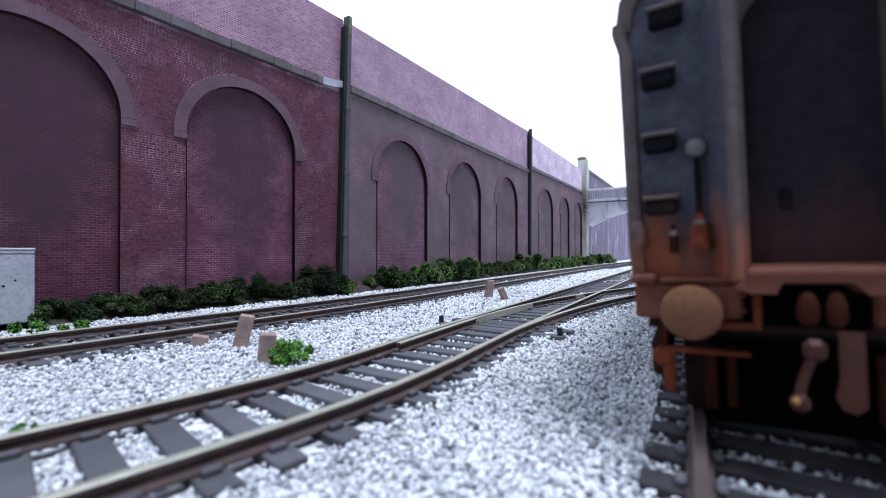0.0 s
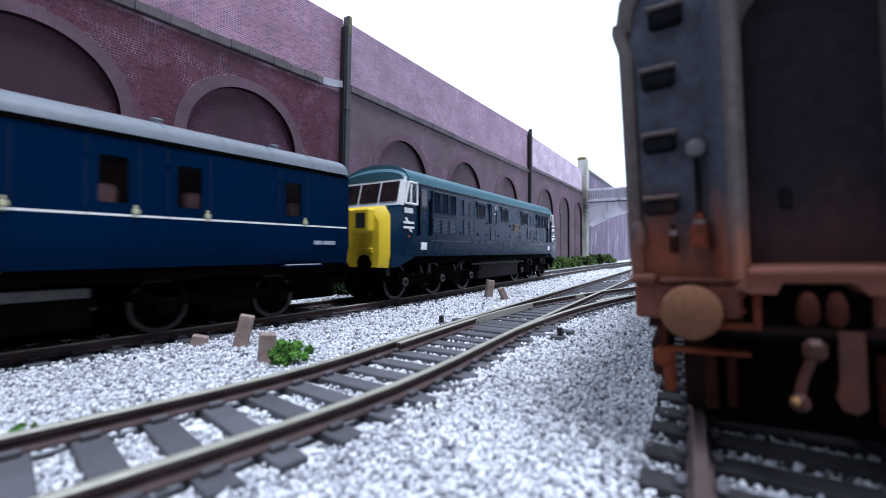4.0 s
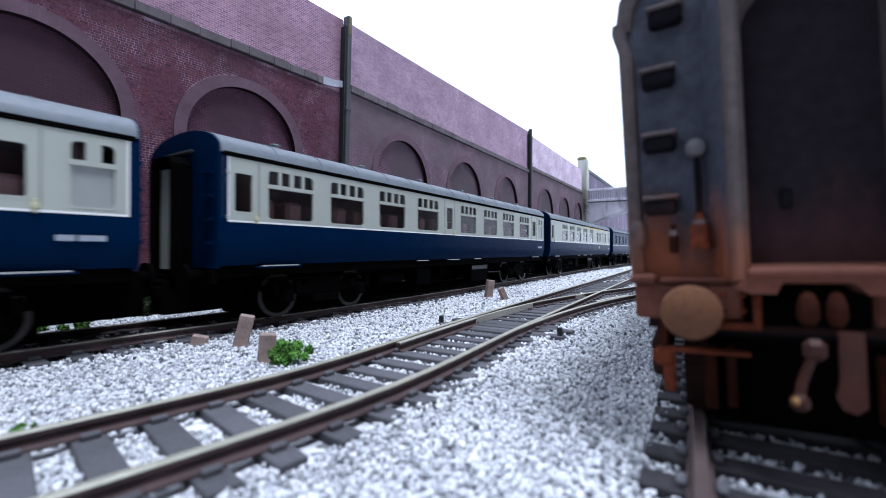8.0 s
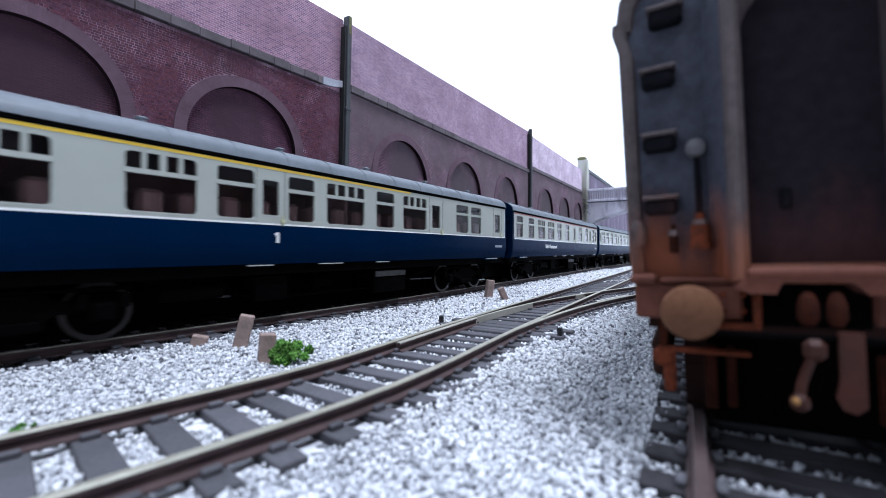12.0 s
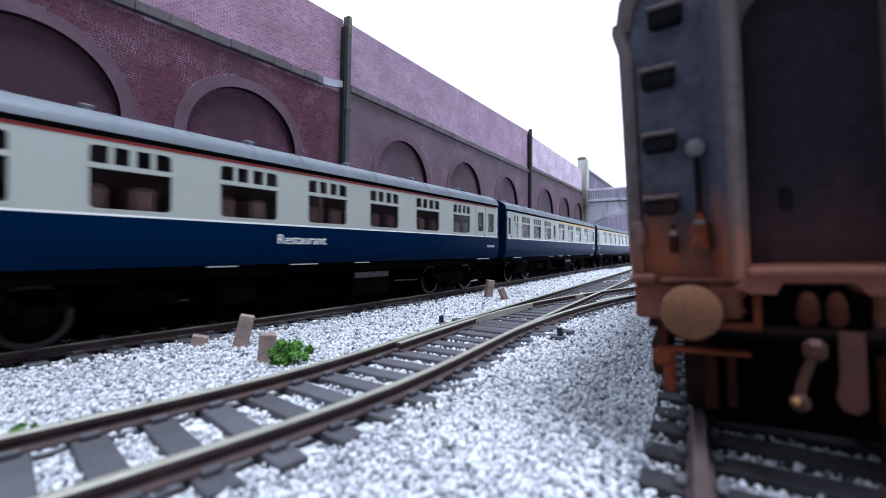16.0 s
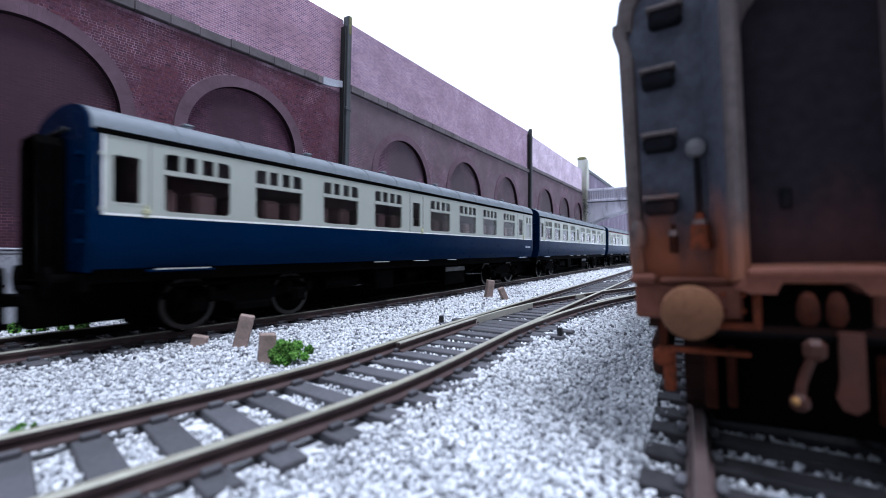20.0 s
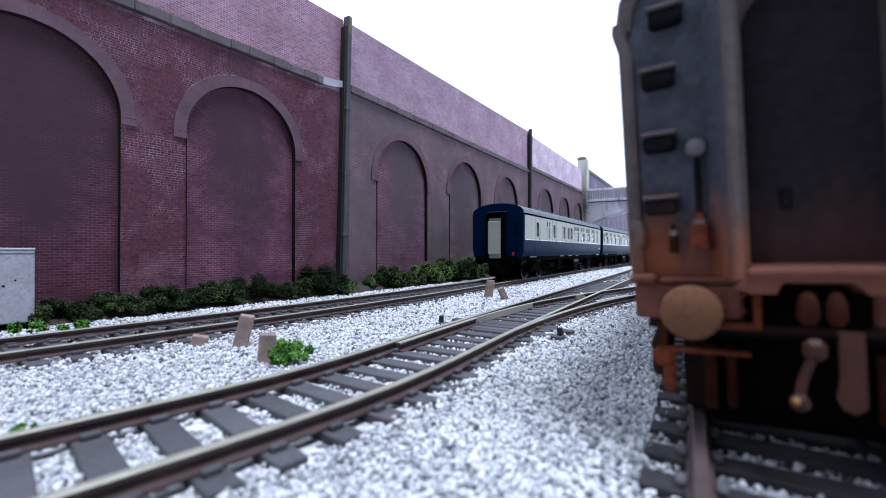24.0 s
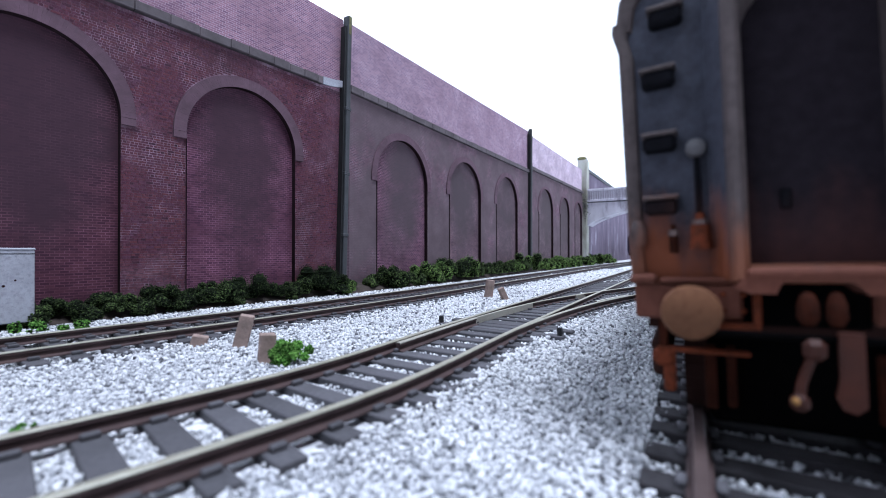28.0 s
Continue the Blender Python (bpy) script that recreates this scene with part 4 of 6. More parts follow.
OPEN_SECOND = frac((0.012, 0.034, "d"), (0.056, 0.115, "w"), (0.15, 0.208, "w"), (0.248, 0.307, "w"), (0.348, 0.408, "w"), (0.44, 0.463, "d"), (0.497, 0.558, "w"),
                   (0.6, 0.664, "w"), (0.703, 0.766, "w"), (0.81, 0.872, "w"), (0.902, 0.928, "d"), (0.953, 0.985, "f"))
BRAKE_FIRST = frac((0.012, 0.032, "d"), (0.136, 0.194, "w"), (0.233, 0.291, "w"), (0.331, 0.391, "w"), (0.434, 0.497, "w"), (0.55, 0.61, "w"), (0.69, 0.717, "d"),
                   (0.748, 0.772, "d"), (0.802, 0.836, "f"), (0.872, 0.896, "d"), (0.945, 0.981, "f"))
BUFFET_REST = frac((0.023, 0.064, "w"), (0.113, 0.153, "w"), (0.193, 0.251, "w"), (0.285, 0.345, "w"), (0.384, 0.428, "w"), (0.483, 0.526, "w"), (0.591, 0.615, "d"),
                   (0.669, 0.715, "w"), (0.774, 0.816, "w"), (0.854, 0.877, "d"), (0.905, 0.937, "w"), (0.955, 0.985, "d"))
FIRST_CORR = frac((0.008, 0.03, "d"), (0.117, 0.176, "w"), (0.231, 0.288, "w"), (0.314, 0.351, "w"), (0.363, 0.386, "d"), (0.401, 0.435, "w"), (0.461, 0.526, "w"),
                  (0.557, 0.593, "w"), (0.621, 0.68, "w"), (0.699, 0.726, "d"), (0.784, 0.825, "w"), (0.841, 0.878, "w"), (0.945, 0.972, "d"))
COMPOSITE = frac((0.011, 0.028, "d"), (0.048, 0.078, "f"), (0.106, 0.162, "w"), (0.199, 0.256, "w"), (0.295, 0.353, "w"), (0.386, 0.406, "d"), (0.445, 0.506, "w"),
                 (0.559, 0.621, "w"), (0.676, 0.743, "w"), (0.801, 0.859, "w"), (0.895, 0.928, "f"), (0.951, 0.98, "d"))
FIRST_OPEN = frac((0.013, 0.034, "d"), (0.127, 0.186, "w"), (0.249, 0.308, "w"), (0.368, 0.424, "w"), (0.477, 0.538, "w"), (0.583, 0.64, "w"), (0.695, 0.758, "w"), (0.812, 0.87, "w"), (0.94, 0.966, "d"))
RESTAURANT = frac((0.012, 0.033, "d"), (0.054, 0.086, "f"), (0.136, 0.196, "w"), (0.25, 0.309, "w"), (0.362, 0.425, "w"), (0.475, 0.535, "w"), (0.587, 0.647, "w"),
                  (0.699, 0.762, "w"), (0.815, 0.872, "w"), (0.906, 0.933, "d"), (0.952, 0.98, "s"))
BUFFET = frac((0.019, 0.051, "f"), (0.074, 0.094, "d"), (0.123, 0.18, "w"), (0.219, 0.277, "w"), (0.316, 0.377, "w"), (0.527, 0.554, "d"), (0.773, 0.838, "w"), (0.875, 0.935, "w"), (0.961, 0.986, "d"))
BRAKE_SECOND = frac((0.099, 0.123, "d"), (0.194, 0.228, "f"), (0.259, 0.287, "d"), (0.373, 0.403, "d"), (0.429, 0.457, "d"), (0.474, 0.499, "d"), (0.525, 0.59, "w"),
                    (0.625, 0.683, "w"), (0.717, 0.777, "w"), (0.816, 0.87, "w"), (0.906, 0.946, "f"))
VAN_L = 184.0
VAN = [(p * VAN_L, q * VAN_L, "d") for p, q in ((0.079, 0.108), (0.192, 0.222), (0.313, 0.342), (0.426, 0.454), (0.566, 0.596), (0.668, 0.697), (0.742, 0.772), (0.884, 0.913))]


# ---------- diesel locomotive ----------
def loco():
    c = tagged(new("diesel_locomotive"), "rail-blue six-axle model diesel locomotive with yellow nose ends", "locomotive")
    h, e = 17.3, 88.5
    sect = [(-h + 0.7, 16.4), (-h, 20), (-h, 36), (-h + 0.6, 42.6), (h - 0.6, 42.6), (h, 36), (h, 20), (h - 0.7, 16.4)]
    part("body", Mesh().prism(sect, -e + 4, e - 4), LOCO_BLUE, c, "rail-blue body side", True)
    rf = roof_outline(h - 0.3, 42.6, 50.2)
    part("roof", Mesh().prism(rf, -e + 3, e - 3), LOCO_ROOF, c, "lighter blue curved roof", True)
    part("gutter", Mesh().box(-e + 4, e - 4, -h + 0.2, -h + 0.9, 42.3, 43.0, 0.1), LOCO_BLUE, c)
    for s in (-1, 1):
        x = lambda d: s * (96 - d)
        cab = Mesh()
        # cab shell from the windscreen back, then the low nose in front of it
        def ring(d, top, w, low=16.4, round_top=0.0):
            t = round_top
            return [(x(d), -w + 0.7, low), (x(d), -w, low + 4), (x(d), -w, top - 2 - t), (x(d), -w + 1 + t, top), (x(d), w - 1 - t, top), (x(d), w, top - 2 - t), (x(d), w, low + 4), (x(d), w - 0.7, low)]
        cab.loft([ring(13, 42.8, h, 15.5), ring(6.5, 34.5, h - 0.3, 13.6), ring(0, 33.6, h - 1.0, 12.6, 1.2)])
        nose = part("cab", cab, LOCO_BLUE, c, "blue cab and low nose", True)
        yl = Mesh().loft([ring(0, 33.6, h - 1.0, 12.6, 1.2), ring(-1.4, 33.4, h - 1.4, 12.6, 1.6), ring(-3.6, 32.2, h - 3.0, 12.8, 2.4)])
        part("nose_panel", yl, YELLOW, nose, "bright yellow warning panel", True)
        bx = Mesh()
        for y0, y1 in ((-12.2, -4.2), (4.2, 12.2)):
            bx.box(*sorted((x(-2.5), x(-6.2))), y0, y1, 24.6, 32.6, 0.7)
            bx.box(*sorted((x(-2.5), x(-4.0))), y0 + 0.5, y1 - 0.5, 17.5, 19.5, 0.4)
        part("headcode_box", bx, YELLOW, nose, "yellow boxed headcode housings")
        part("lamp", Mesh().box(*sorted((x(-6.15), x(-6.3))), -10.4, -6, 26, 31).box(*sorted((x(-6.15), x(-6.3))), 6, 10.4, 26, 31), DARK, nose)
        # windscreen
        ws = Mesh()
        def scr(d, z, y):
            return (x(d), y, z)
        for y0, y1 in ((-h + 3.4, -5.6), (-4.6, 4.6), (5.6, h - 3.4)):
            ws.add([scr(6.5, 36.0, y0), scr(6.5, 36.0, y1), scr(8.45, 43.0, y1), scr(8.45, 43.0, y0), scr(8.5, 36.0, y0), scr(8.5, 36.0, y1), scr(9.9, 43.0, y1), scr(9.9, 43.0, y0)],
                   [(0, 1, 2, 3), (7, 6, 5, 4), (0, 4, 5, 1), (1, 5, 6, 2), (2, 6, 7, 3), (3, 7, 4, 0)])
        top = Mesh().loft([
            [(x(6.4), -h + 0.6, 34.2), (x(6.4), h - 0.6, 34.2), (x(9.4), h - 1.6, 44.6), (x(9.4), -h + 1.6, 44.6)],
            [(x(14), -h + 0.2, 34.2), (x(14), h - 0.2, 34.2), (x(14), h - 0.9, 44.6), (x(14), -h + 0.9, 44.6)]])
        cabtop = part("cab_upper", top, WHITE, nose, "off-white window surround")
        part("windscreen", ws, GLASS_DARK, cabtop, "dark cab windscreens")
        part("cab_roof", Mesh().loft([[(x(9.0), u * 0.92, z) for u, z in roof_outline(h - 0.8, 43.9, 47.2)], [(x(11.5), u, z) for u, z in roof_outline(h - 0.4, 43.2, 49.6)], [(x(13.2), u, z) for u, z in rf]]), LOCO_ROOF, nose, "", True)
        for sd in (-1, 1):
            y = sd * (h - 0.35)
            sw = Mesh().add([(x(8.1), y + sd * 0.1, 35.4), (x(14.2), y + sd * 0.35, 35.4), (x(14.2), y, 42.2), (x(10), y, 42.2), (x(8.1), y - sd * 0.6, 35.4), (x(14.2), y - sd * 0.5, 35.4), (x(14.2), y - sd * 0.7, 42.2), (x(10), y - sd * 0.7, 42.2)],
                            [(0, 1, 2, 3), (7, 6, 5, 4), (0, 4, 5, 1), (1, 5, 6, 2), (2, 6, 7, 3), (3, 7, 4, 0)])
            part("side_window", sw, GLASS_DARK, cabtop, "cab side window")
            fm = Mesh()
            for p, q in (((7.4, 35), (14.7, 35)), ((14.7, 35), (14.7, 42.6)), ((14.7, 42.6), (9.6, 42.6)), ((9.6, 42.6), (7.4, 35)), ((10.6, 35), (11.2, 42.4))):
                fm.cyl((x(p[0]), y + sd * 0.45, p[1]), (x(q[0]), y + sd * 0.25, q[1]), 0.45, n=6)
            part("window_frame", fm, WHITE, cabtop, "white window frame")
            dr = Mesh().box(*sorted((x(16.6), x(22.2))), y - 0.2, y + 0.4, 18, 42.2, 0.15)
            door = part("cab_door", dr, LOCO_BLUE, c, "blue cab door")
            part("door_window", Mesh().box(*sorted((x(17.6), x(21.2))), y + sd * 0.2 - 0.3, y + sd * 0.2 + 0.3, 33.5, 41), GLASS_DARK, door)
            hr = Mesh()
            for d in (15.6, 23.4):
                hr.cyl((x(d), y + sd * 0.8, 24), (x(d), y + sd * 0.8, 38), 0.4, n=6)
            part("handrail", hr, UNDER, door, "black handrails")
            part("step_plate", Mesh().box(*sorted((x(17.4), x(21.4))), y + sd * 0.1 - 0.35, y + sd * 0.1 + 0.45, 18.8, 21.6, 0.2), WHITE, door, "white step recess plate")
            # arrow emblem as plain slanted bars, and number bars
            em = Mesh()
            for z in (26.2, 27.9):
                em.box(*sorted((x(6.2), x(12.6))), y + sd * 0.5 - 0.1, y + sd * 0.5 + 0.1, z, z + 0.8)
            em.add([(x(8.4), y + sd * 0.5, 28.4), (x(9.6), y + sd * 0.5, 28.4), (x(8.2), y + sd * 0.5, 30), (x(7.0), y + sd * 0.5, 30), (x(8.4), y + sd * 0.3, 28.4), (x(9.6), y + sd * 0.3, 28.4), (x(8.2), y + sd * 0.3, 30), (x(7.0), y + sd * 0.3, 30)], [(0, 1, 2, 3), (7, 6, 5, 4), (0, 4, 5, 1), (1, 5, 6, 2), (2, 6, 7, 3), (3, 7, 4, 0)])
            em.add([(x(9.0), y + sd * 0.5, 26.6), (x(10.2), y + sd * 0.5, 26.6), (x(11.8), y + sd * 0.5, 25), (x(10.6), y + sd * 0.5, 25), (x(9.0), y + sd * 0.3, 26.6), (x(10.2), y + sd * 0.3, 26.6), (x(11.8), y + sd * 0.3, 25), (x(10.6), y + sd * 0.3, 25)], [(0, 1, 2, 3), (7, 6, 5, 4), (0, 4, 5, 1), (1, 5, 6, 2), (2, 6, 7, 3), (3, 7, 4, 0)])
            part("emblem", em, WHITE, nose, "white railway emblem")
            nb = Mesh()
            for i in range(5):
                d = 6.8 + i * 1.05
                nb.box(*sorted((x(d), x(d + 0.8))), y + sd * 0.5 - 0.1, y + sd * 0.5 + 0.1, 31.6, 33.4)
            part("number_bar", nb, WHITE, nose, "white painted number, illegible")
            part("data_panel", Mesh().cyl((x(9.6), y, 23.4), (x(9.6), y + sd * 0.55, 23.4), 0.55, n=10), RED, nose, "small red disc")
        for y in (-9.6, 9.6):
            part("buffer", Mesh().cyl((x(-1.5), y, 14.2), (x(-5.5), y, 14.2), 1.5, n=12).cyl((x(-5.5), y, 14.2), (x(-6.3), y, 14.2), 3.0, n=18), UNDER, c, "black round buffer")
        part("buffer_beam", Mesh().box(*sorted((x(2), x(-2.6))), -14, 14, 9.8, 12.7, 0.3), UNDER, c)
        cp = Mesh().box(*sorted((x(6), x(-9))), -0.9, 0.9, 7.6, 8.8, 0.2)
        for y in (-6, -3.5, 3.5, 6):
            cp.cyl((x(-2.6), y, 12), (x(-4.6), y * 0.9, 6.5), 0.5, n=7)
        part("coupling", cp, UNDER, c)
        val = Mesh()
        for sd in (-1, 1):
            y0, y1 = sorted((sd * (h - 1.2), sd * (h - 0.5)))
            val.prism([(x(0), 12.6), (x(4), 12.8), (x(9), 14.5), (x(14), 16.6), (x(14), 18), (x(0), 18)], y0, y1, "y")
        part("valance", val, LOCO_BLUE, c)
    for sd in (-1, 1):
        y = sd * (h + 0.0)
        def panel(name, d0, d1, z0, z1, mat, slats=0, label="", proud=0.3):
            fr = Mesh()
            x0, x1 = sorted((d0 - 96, d1 - 96))
            o = sd * proud
            ya, yb = sorted((y - sd * 0.6, y + o))
            fr.box(x0, x1, ya, yb, z0, z0 + 0.5).box(x0, x1, ya, yb, z1 - 0.5, z1).box(x0, x0 + 0.5, ya, yb, z0, z1).box(x1 - 0.5, x1, ya, yb, z0, z1)
            p = part(name, fr, LOCO_BLUE, c, label)
            ya, yb = sorted((y - sd * 0.6, y + sd * 0.05))
            part("mesh_panel", Mesh().box(x0 + 0.5, x1 - 0.5, ya, yb, z0 + 0.5, z1 - 0.5), mat, p)
            sl = Mesh()
            for i in range(slats):
                z = z0 + 0.9 + (z1 - z0 - 1.6) * i / max(1, slats - 1)
                ya, yb = sorted((y, y + sd * 0.22))
                sl.box(x0 + 0.5, x1 - 0.5, ya, yb, z - 0.14, z + 0.16)
            if slats:
                part("louvre", sl, LOCO_TRIM, p, "worn blue louvres")
            ya, yb = sorted((y, y + sd * 0.55))
            part("drip_strip", Mesh().box(x0, x1, ya, yb, z1 - 0.25, z1 + 0.15), LOCO_TRIM, p, "worn pale drip strip")
        for flip in (0, 1):
            f = (lambda d: 192 - d) if flip else (lambda d: d)
            for i in range(3):
                panel("side_grille", f(25.2 + i * 6.4), f(31.2 + i * 6.4), 32.6, 41.2, DARKMESH, 0, "dark mesh grille")
                panel("side_grille", f(25.2 + i * 6.4), f(31.2 + i * 6.4), 25.0, 30.8, LOCO_BLUE, 9, "blue louvred grille")
            for i in range(2):
                panel("louvre_panel", f(50.5 + i * 5.5), f(55.6 + i * 5.5), 33.5, 40, LOCO_BLUE, 9, "blue louvred panel")
                panel("louvre_panel", f(50.5 + i * 5.5), f(55.6 + i * 5.5), 25.2, 31.4, LOCO_BLUE, 9, "blue louvred panel")
        for d in (64, 92.5, 121):
            for i in range(2):
                panel("body_window", d + i * 4.8, d + i * 4.8 + 3.8, 33.6, 40, BROWNISH, 0, "small body side window")
            ya, yb = sorted((y, y + sd * 0.5))
            part("rain_strip", Mesh().box(d - 96 - 0.8, d - 96 + 9.4, ya, yb, 40.4, 41.1, 0.1), LOCO_TRIM, c)
            for i in range(2):
                part("window_sill", Mesh().box(d + i * 4.8 - 96 + 0.3, d + i * 4.8 - 96 + 3.5, ya, yb, 33.3, 33.7, 0.1), STEEL_DULL, c, "worn pale window sill")
        panel("filler_hatch", 77.5, 85.5, 31.5, 41, LOCO_BLUE, 0, "recessed blue hatch", 0.6)
        panel("filler_hatch", 78.5, 84.5, 23.5, 29.5, LOCO_BLUE, 8, "louvred hatch")
        ya, yb = sorted((y, y + sd * 0.75))
        hp = part("hatch_cover", Mesh().box(78.5 - 96, 83.6 - 96, ya, yb, 31.6, 40.8, 0.3), LOCO_BLUE, c, "raised blue hatch cover")
        part("hatch_handle", Mesh().box(81.8 - 96, 82.8 - 96, *sorted((y + sd * 0.5, y + sd * 1.0)), 36.0, 36.8), WHITE, hp, "white hatch handle")
        part("notice_plate", Mesh().box(84.0 - 96, 86.2 - 96, *sorted((y, y + sd * 0.4)), 38.6, 41.2), WHITE, c, "small white notice plate")
        ya, yb = sorted((y, y + sd * 0.4))
        np_ = part("nameplate", Mesh().box(108.5 - 96, 117.5 - 96, ya, yb, 29.2, 33, 0.1), PLATE, c, "brass-edged red nameplate, illegible")
        nm = Mesh()
        ya, yb = sorted((y + sd * 0.38, y + sd * 0.48))
        nm.box(109 - 96, 117 - 96, ya, yb, 29.7, 32.5)
        part("plate_field", nm, BROWNISH, np_)
        tx = Mesh()
        ya, yb = sorted((y + sd * 0.46, y + sd * 0.54))
        tx.box(110.5 - 96, 115.5 - 96, ya, yb, 31.3, 32.0).box(109.5 - 96, 116.5 - 96, ya, yb, 30.1, 30.8)
        part("name_bar", tx, PLATE, np_)
        ya, yb = sorted((y - sd * 0.2, y + sd * 0.25))
        part("waist_strip", Mesh().box(-72, 72, ya, yb, 22.2, 22.6), LOCO_TRIM, c, "worn pale waist strip")
        lug = Mesh().box(-1.1, 1.1, *sorted((0, sd * 0.4)), -0.45, 0.45, 0.1).data("lifting_lug", LOCO_BLUE)
        bolt = Mesh().box(-0.55, 0.55, *sorted((0, sd * 0.5)), -0.55, 0.55, 0.12).data("bracket", LOCO_BLUE)
        for d in range(60, 135, 7):
            part("lifting_lug", lug, LOCO_BLUE, c, m=mm(d - 96, y, 22.45))
        for d in (48, 65, 74, 88, 104, 119, 134, 145):
            part("bracket", bolt, LOCO_BLUE, c, m=mm(d - 96, y, 26.0))
        for d in (61, 75, 104, 118):
            part("bracket", bolt, LOCO_BLUE, c, m=mm(d - 96, y, 31.5))
    part("underframe", Mesh().box(-80, 80, -14.5, 14.5, 13.5, 16.6), UNDER, c)
    # added black block that fills in the shade beneath the locomotive
    part("chassis_spine", Mesh().box(-84, 84, -5, 5, 0.8, 13.6, 0.5), UNDER, c)
    part("fuel_tank", Mesh().box(-26, 26, -14.8, 14.8, 4.6, 13.6, 0.8), TANK, c, "sooty plum-black underfloor tank")
    part("tank_pipe", Mesh().cyl((-34, -15.2, 12.2), (34, -15.2, 12.2), 0.4, n=6).cyl((-34, 15.2, 12.2), (34, 15.2, 12.2), 0.4, n=6), DARK, c, "black air pipe")
    for bx in (-59, 59):
        bg = Mesh()
        for sd in (-1, 1):
            y = sd * 13.0
            bg.prism([(-38, 7.5), (-38, 10), (-12, 10.5), (-8, 12), (8, 12), (12, 10.5), (38, 10), (38, 7.5), (30, 7), (22, 5.6), (8, 5.6), (0, 6.6), (-8, 5.6), (-22, 5.6), (-30, 7)], y - 0.8, y + 0.8, "y")
            for w in (-26, 0, 26):
                bg.box(w - 2.6, w + 2.6, y + sd * 0.6 - 1, y + sd * 0.6 + 1, 5, 9.5, 0.4)
                for d in (-4.2, 4.2):
                    bg.cyl((w + d, y + sd * 1.1, 6.5), (w + d, y + sd * 1.1, 11), 1.1, n=8)
            bg.box(-36, 36, y + sd * 1.6 - 0.3, y + sd * 1.6 + 0.3, 9.2, 9.8)
            for d in (-13, 13):
                bg.box(d - 3, d + 3, y + sd * 1.2 - 0.8, y + sd * 1.2 + 0.8, 3.4, 5.2, 0.3)
        b = part("bogie", bg, UNDER, c, "black six-wheel bogie", m=mm(bx, 0, 0))
        for d in (-26, 0, 26):
            a, wheel, rim = WD_LOCO
            ws = part("wheelset", wheel, UNDER, c, m=mm(bx + d, 0, 7.0))
            part("axle", a, UNDER, ws)
            part("tyre", rim, TYRE, ws, "worn bright steel tyre rim")
            for sd in (-1, 1):
                part("axlebox_cover", Mesh().box(d - 1.0, d + 1.0, sd * 14.9 - 0.3, sd * 14.9 + 0.3, 6.4, 7.6, 0.2), FADED, b, "faded red axlebox cover")
                part("axlebox", Mesh().cyl((d, sd * 14.2, 7.0), (d, sd * 15.0, 7.0), 1.9, 1.6, 12), STEEL_DULL, b, "worn grey axlebox", True)
                part("spring_hanger", Mesh().box(d - 11, d - 9.4, sd * 14.6 - 0.4, sd * 14.6 + 0.4, 9.6, 13, 0.2), DARK, b, "black hanger")
                part("sand_pipe", Mesh().cyl((d + 9.0, sd * 15.0, 12.6), (d + 10.4, sd * 15.0, 9.8), 0.35, n=6), STEEL_DULL, b, "pale worn sand pipe")
    return c


def raise_body(thing, base, k):
    """Stretch all that lies above base, in millimetres, upwards by k."""
    seen = set()
    for o in thing.children_recursive:
        up = o.matrix_basis.translation.z / U
        if up > base:
            o.matrix_basis.translation.z = (base + (up - base) * k) * U
        elif o.type == "MESH" and o.data.name not in seen:
            seen.add(o.data.name)
            for v in o.data.vertices:
                if v.co.z > base * U:
                    v.co.z = (base + (v.co.z / U - base) * k) * U


def dark_glass():
    m, nt, b = shader("dark_window", 0.1, 0, 0.3)
    co = coords(nt)
    nt.links.new(ramp(nt, noise_node(nt, 200, 3, 0.6, co), [(0.3, (0.006, 0.006, 0.008)), (0.7, (0.022, 0.014, 0.014))]), b.inputs["Base Color"])
    return m


GLASS_DARK = dark_glass()
TANK = paint("sooty_tank_paint", (0.009, 0.007, 0.008), 0.7, 0.4, 90, (0.004, 0.003, 0.003), 0.5, spec=0.06)
DARKMESH = paint("navy_mesh", (0.0025, 0.009, 0.021), 0.7, 0.3, 300, (0.004, 0.008, 0.015), 0.3, spec=0.06)
BROWNISH = paint("brown_cab_interior", (0.011, 0.006, 0.0065), 0.7, 0.3, 200, (0.012, 0.007, 0.007), 0.3, spec=0.08)

# ---------- the train ----------
TRAIN = []  # (thing, length, distance of its rear end behind the rear end of the locomotive)
engine = loco()
raise_body(engine, 17.0, 1.05)
TRAIN.append((engine, 192.0, 0.0))
van = coach("parcels_van", "all-blue bogie parcels van with small windows", VAN_L, VAN, None, BLUE)
TRAIN.append((van, VAN_L, 203.0))
so = coach("passenger_coach", "blue and grey bogie coach with eight big windows", LEN, OPEN_SECOND)
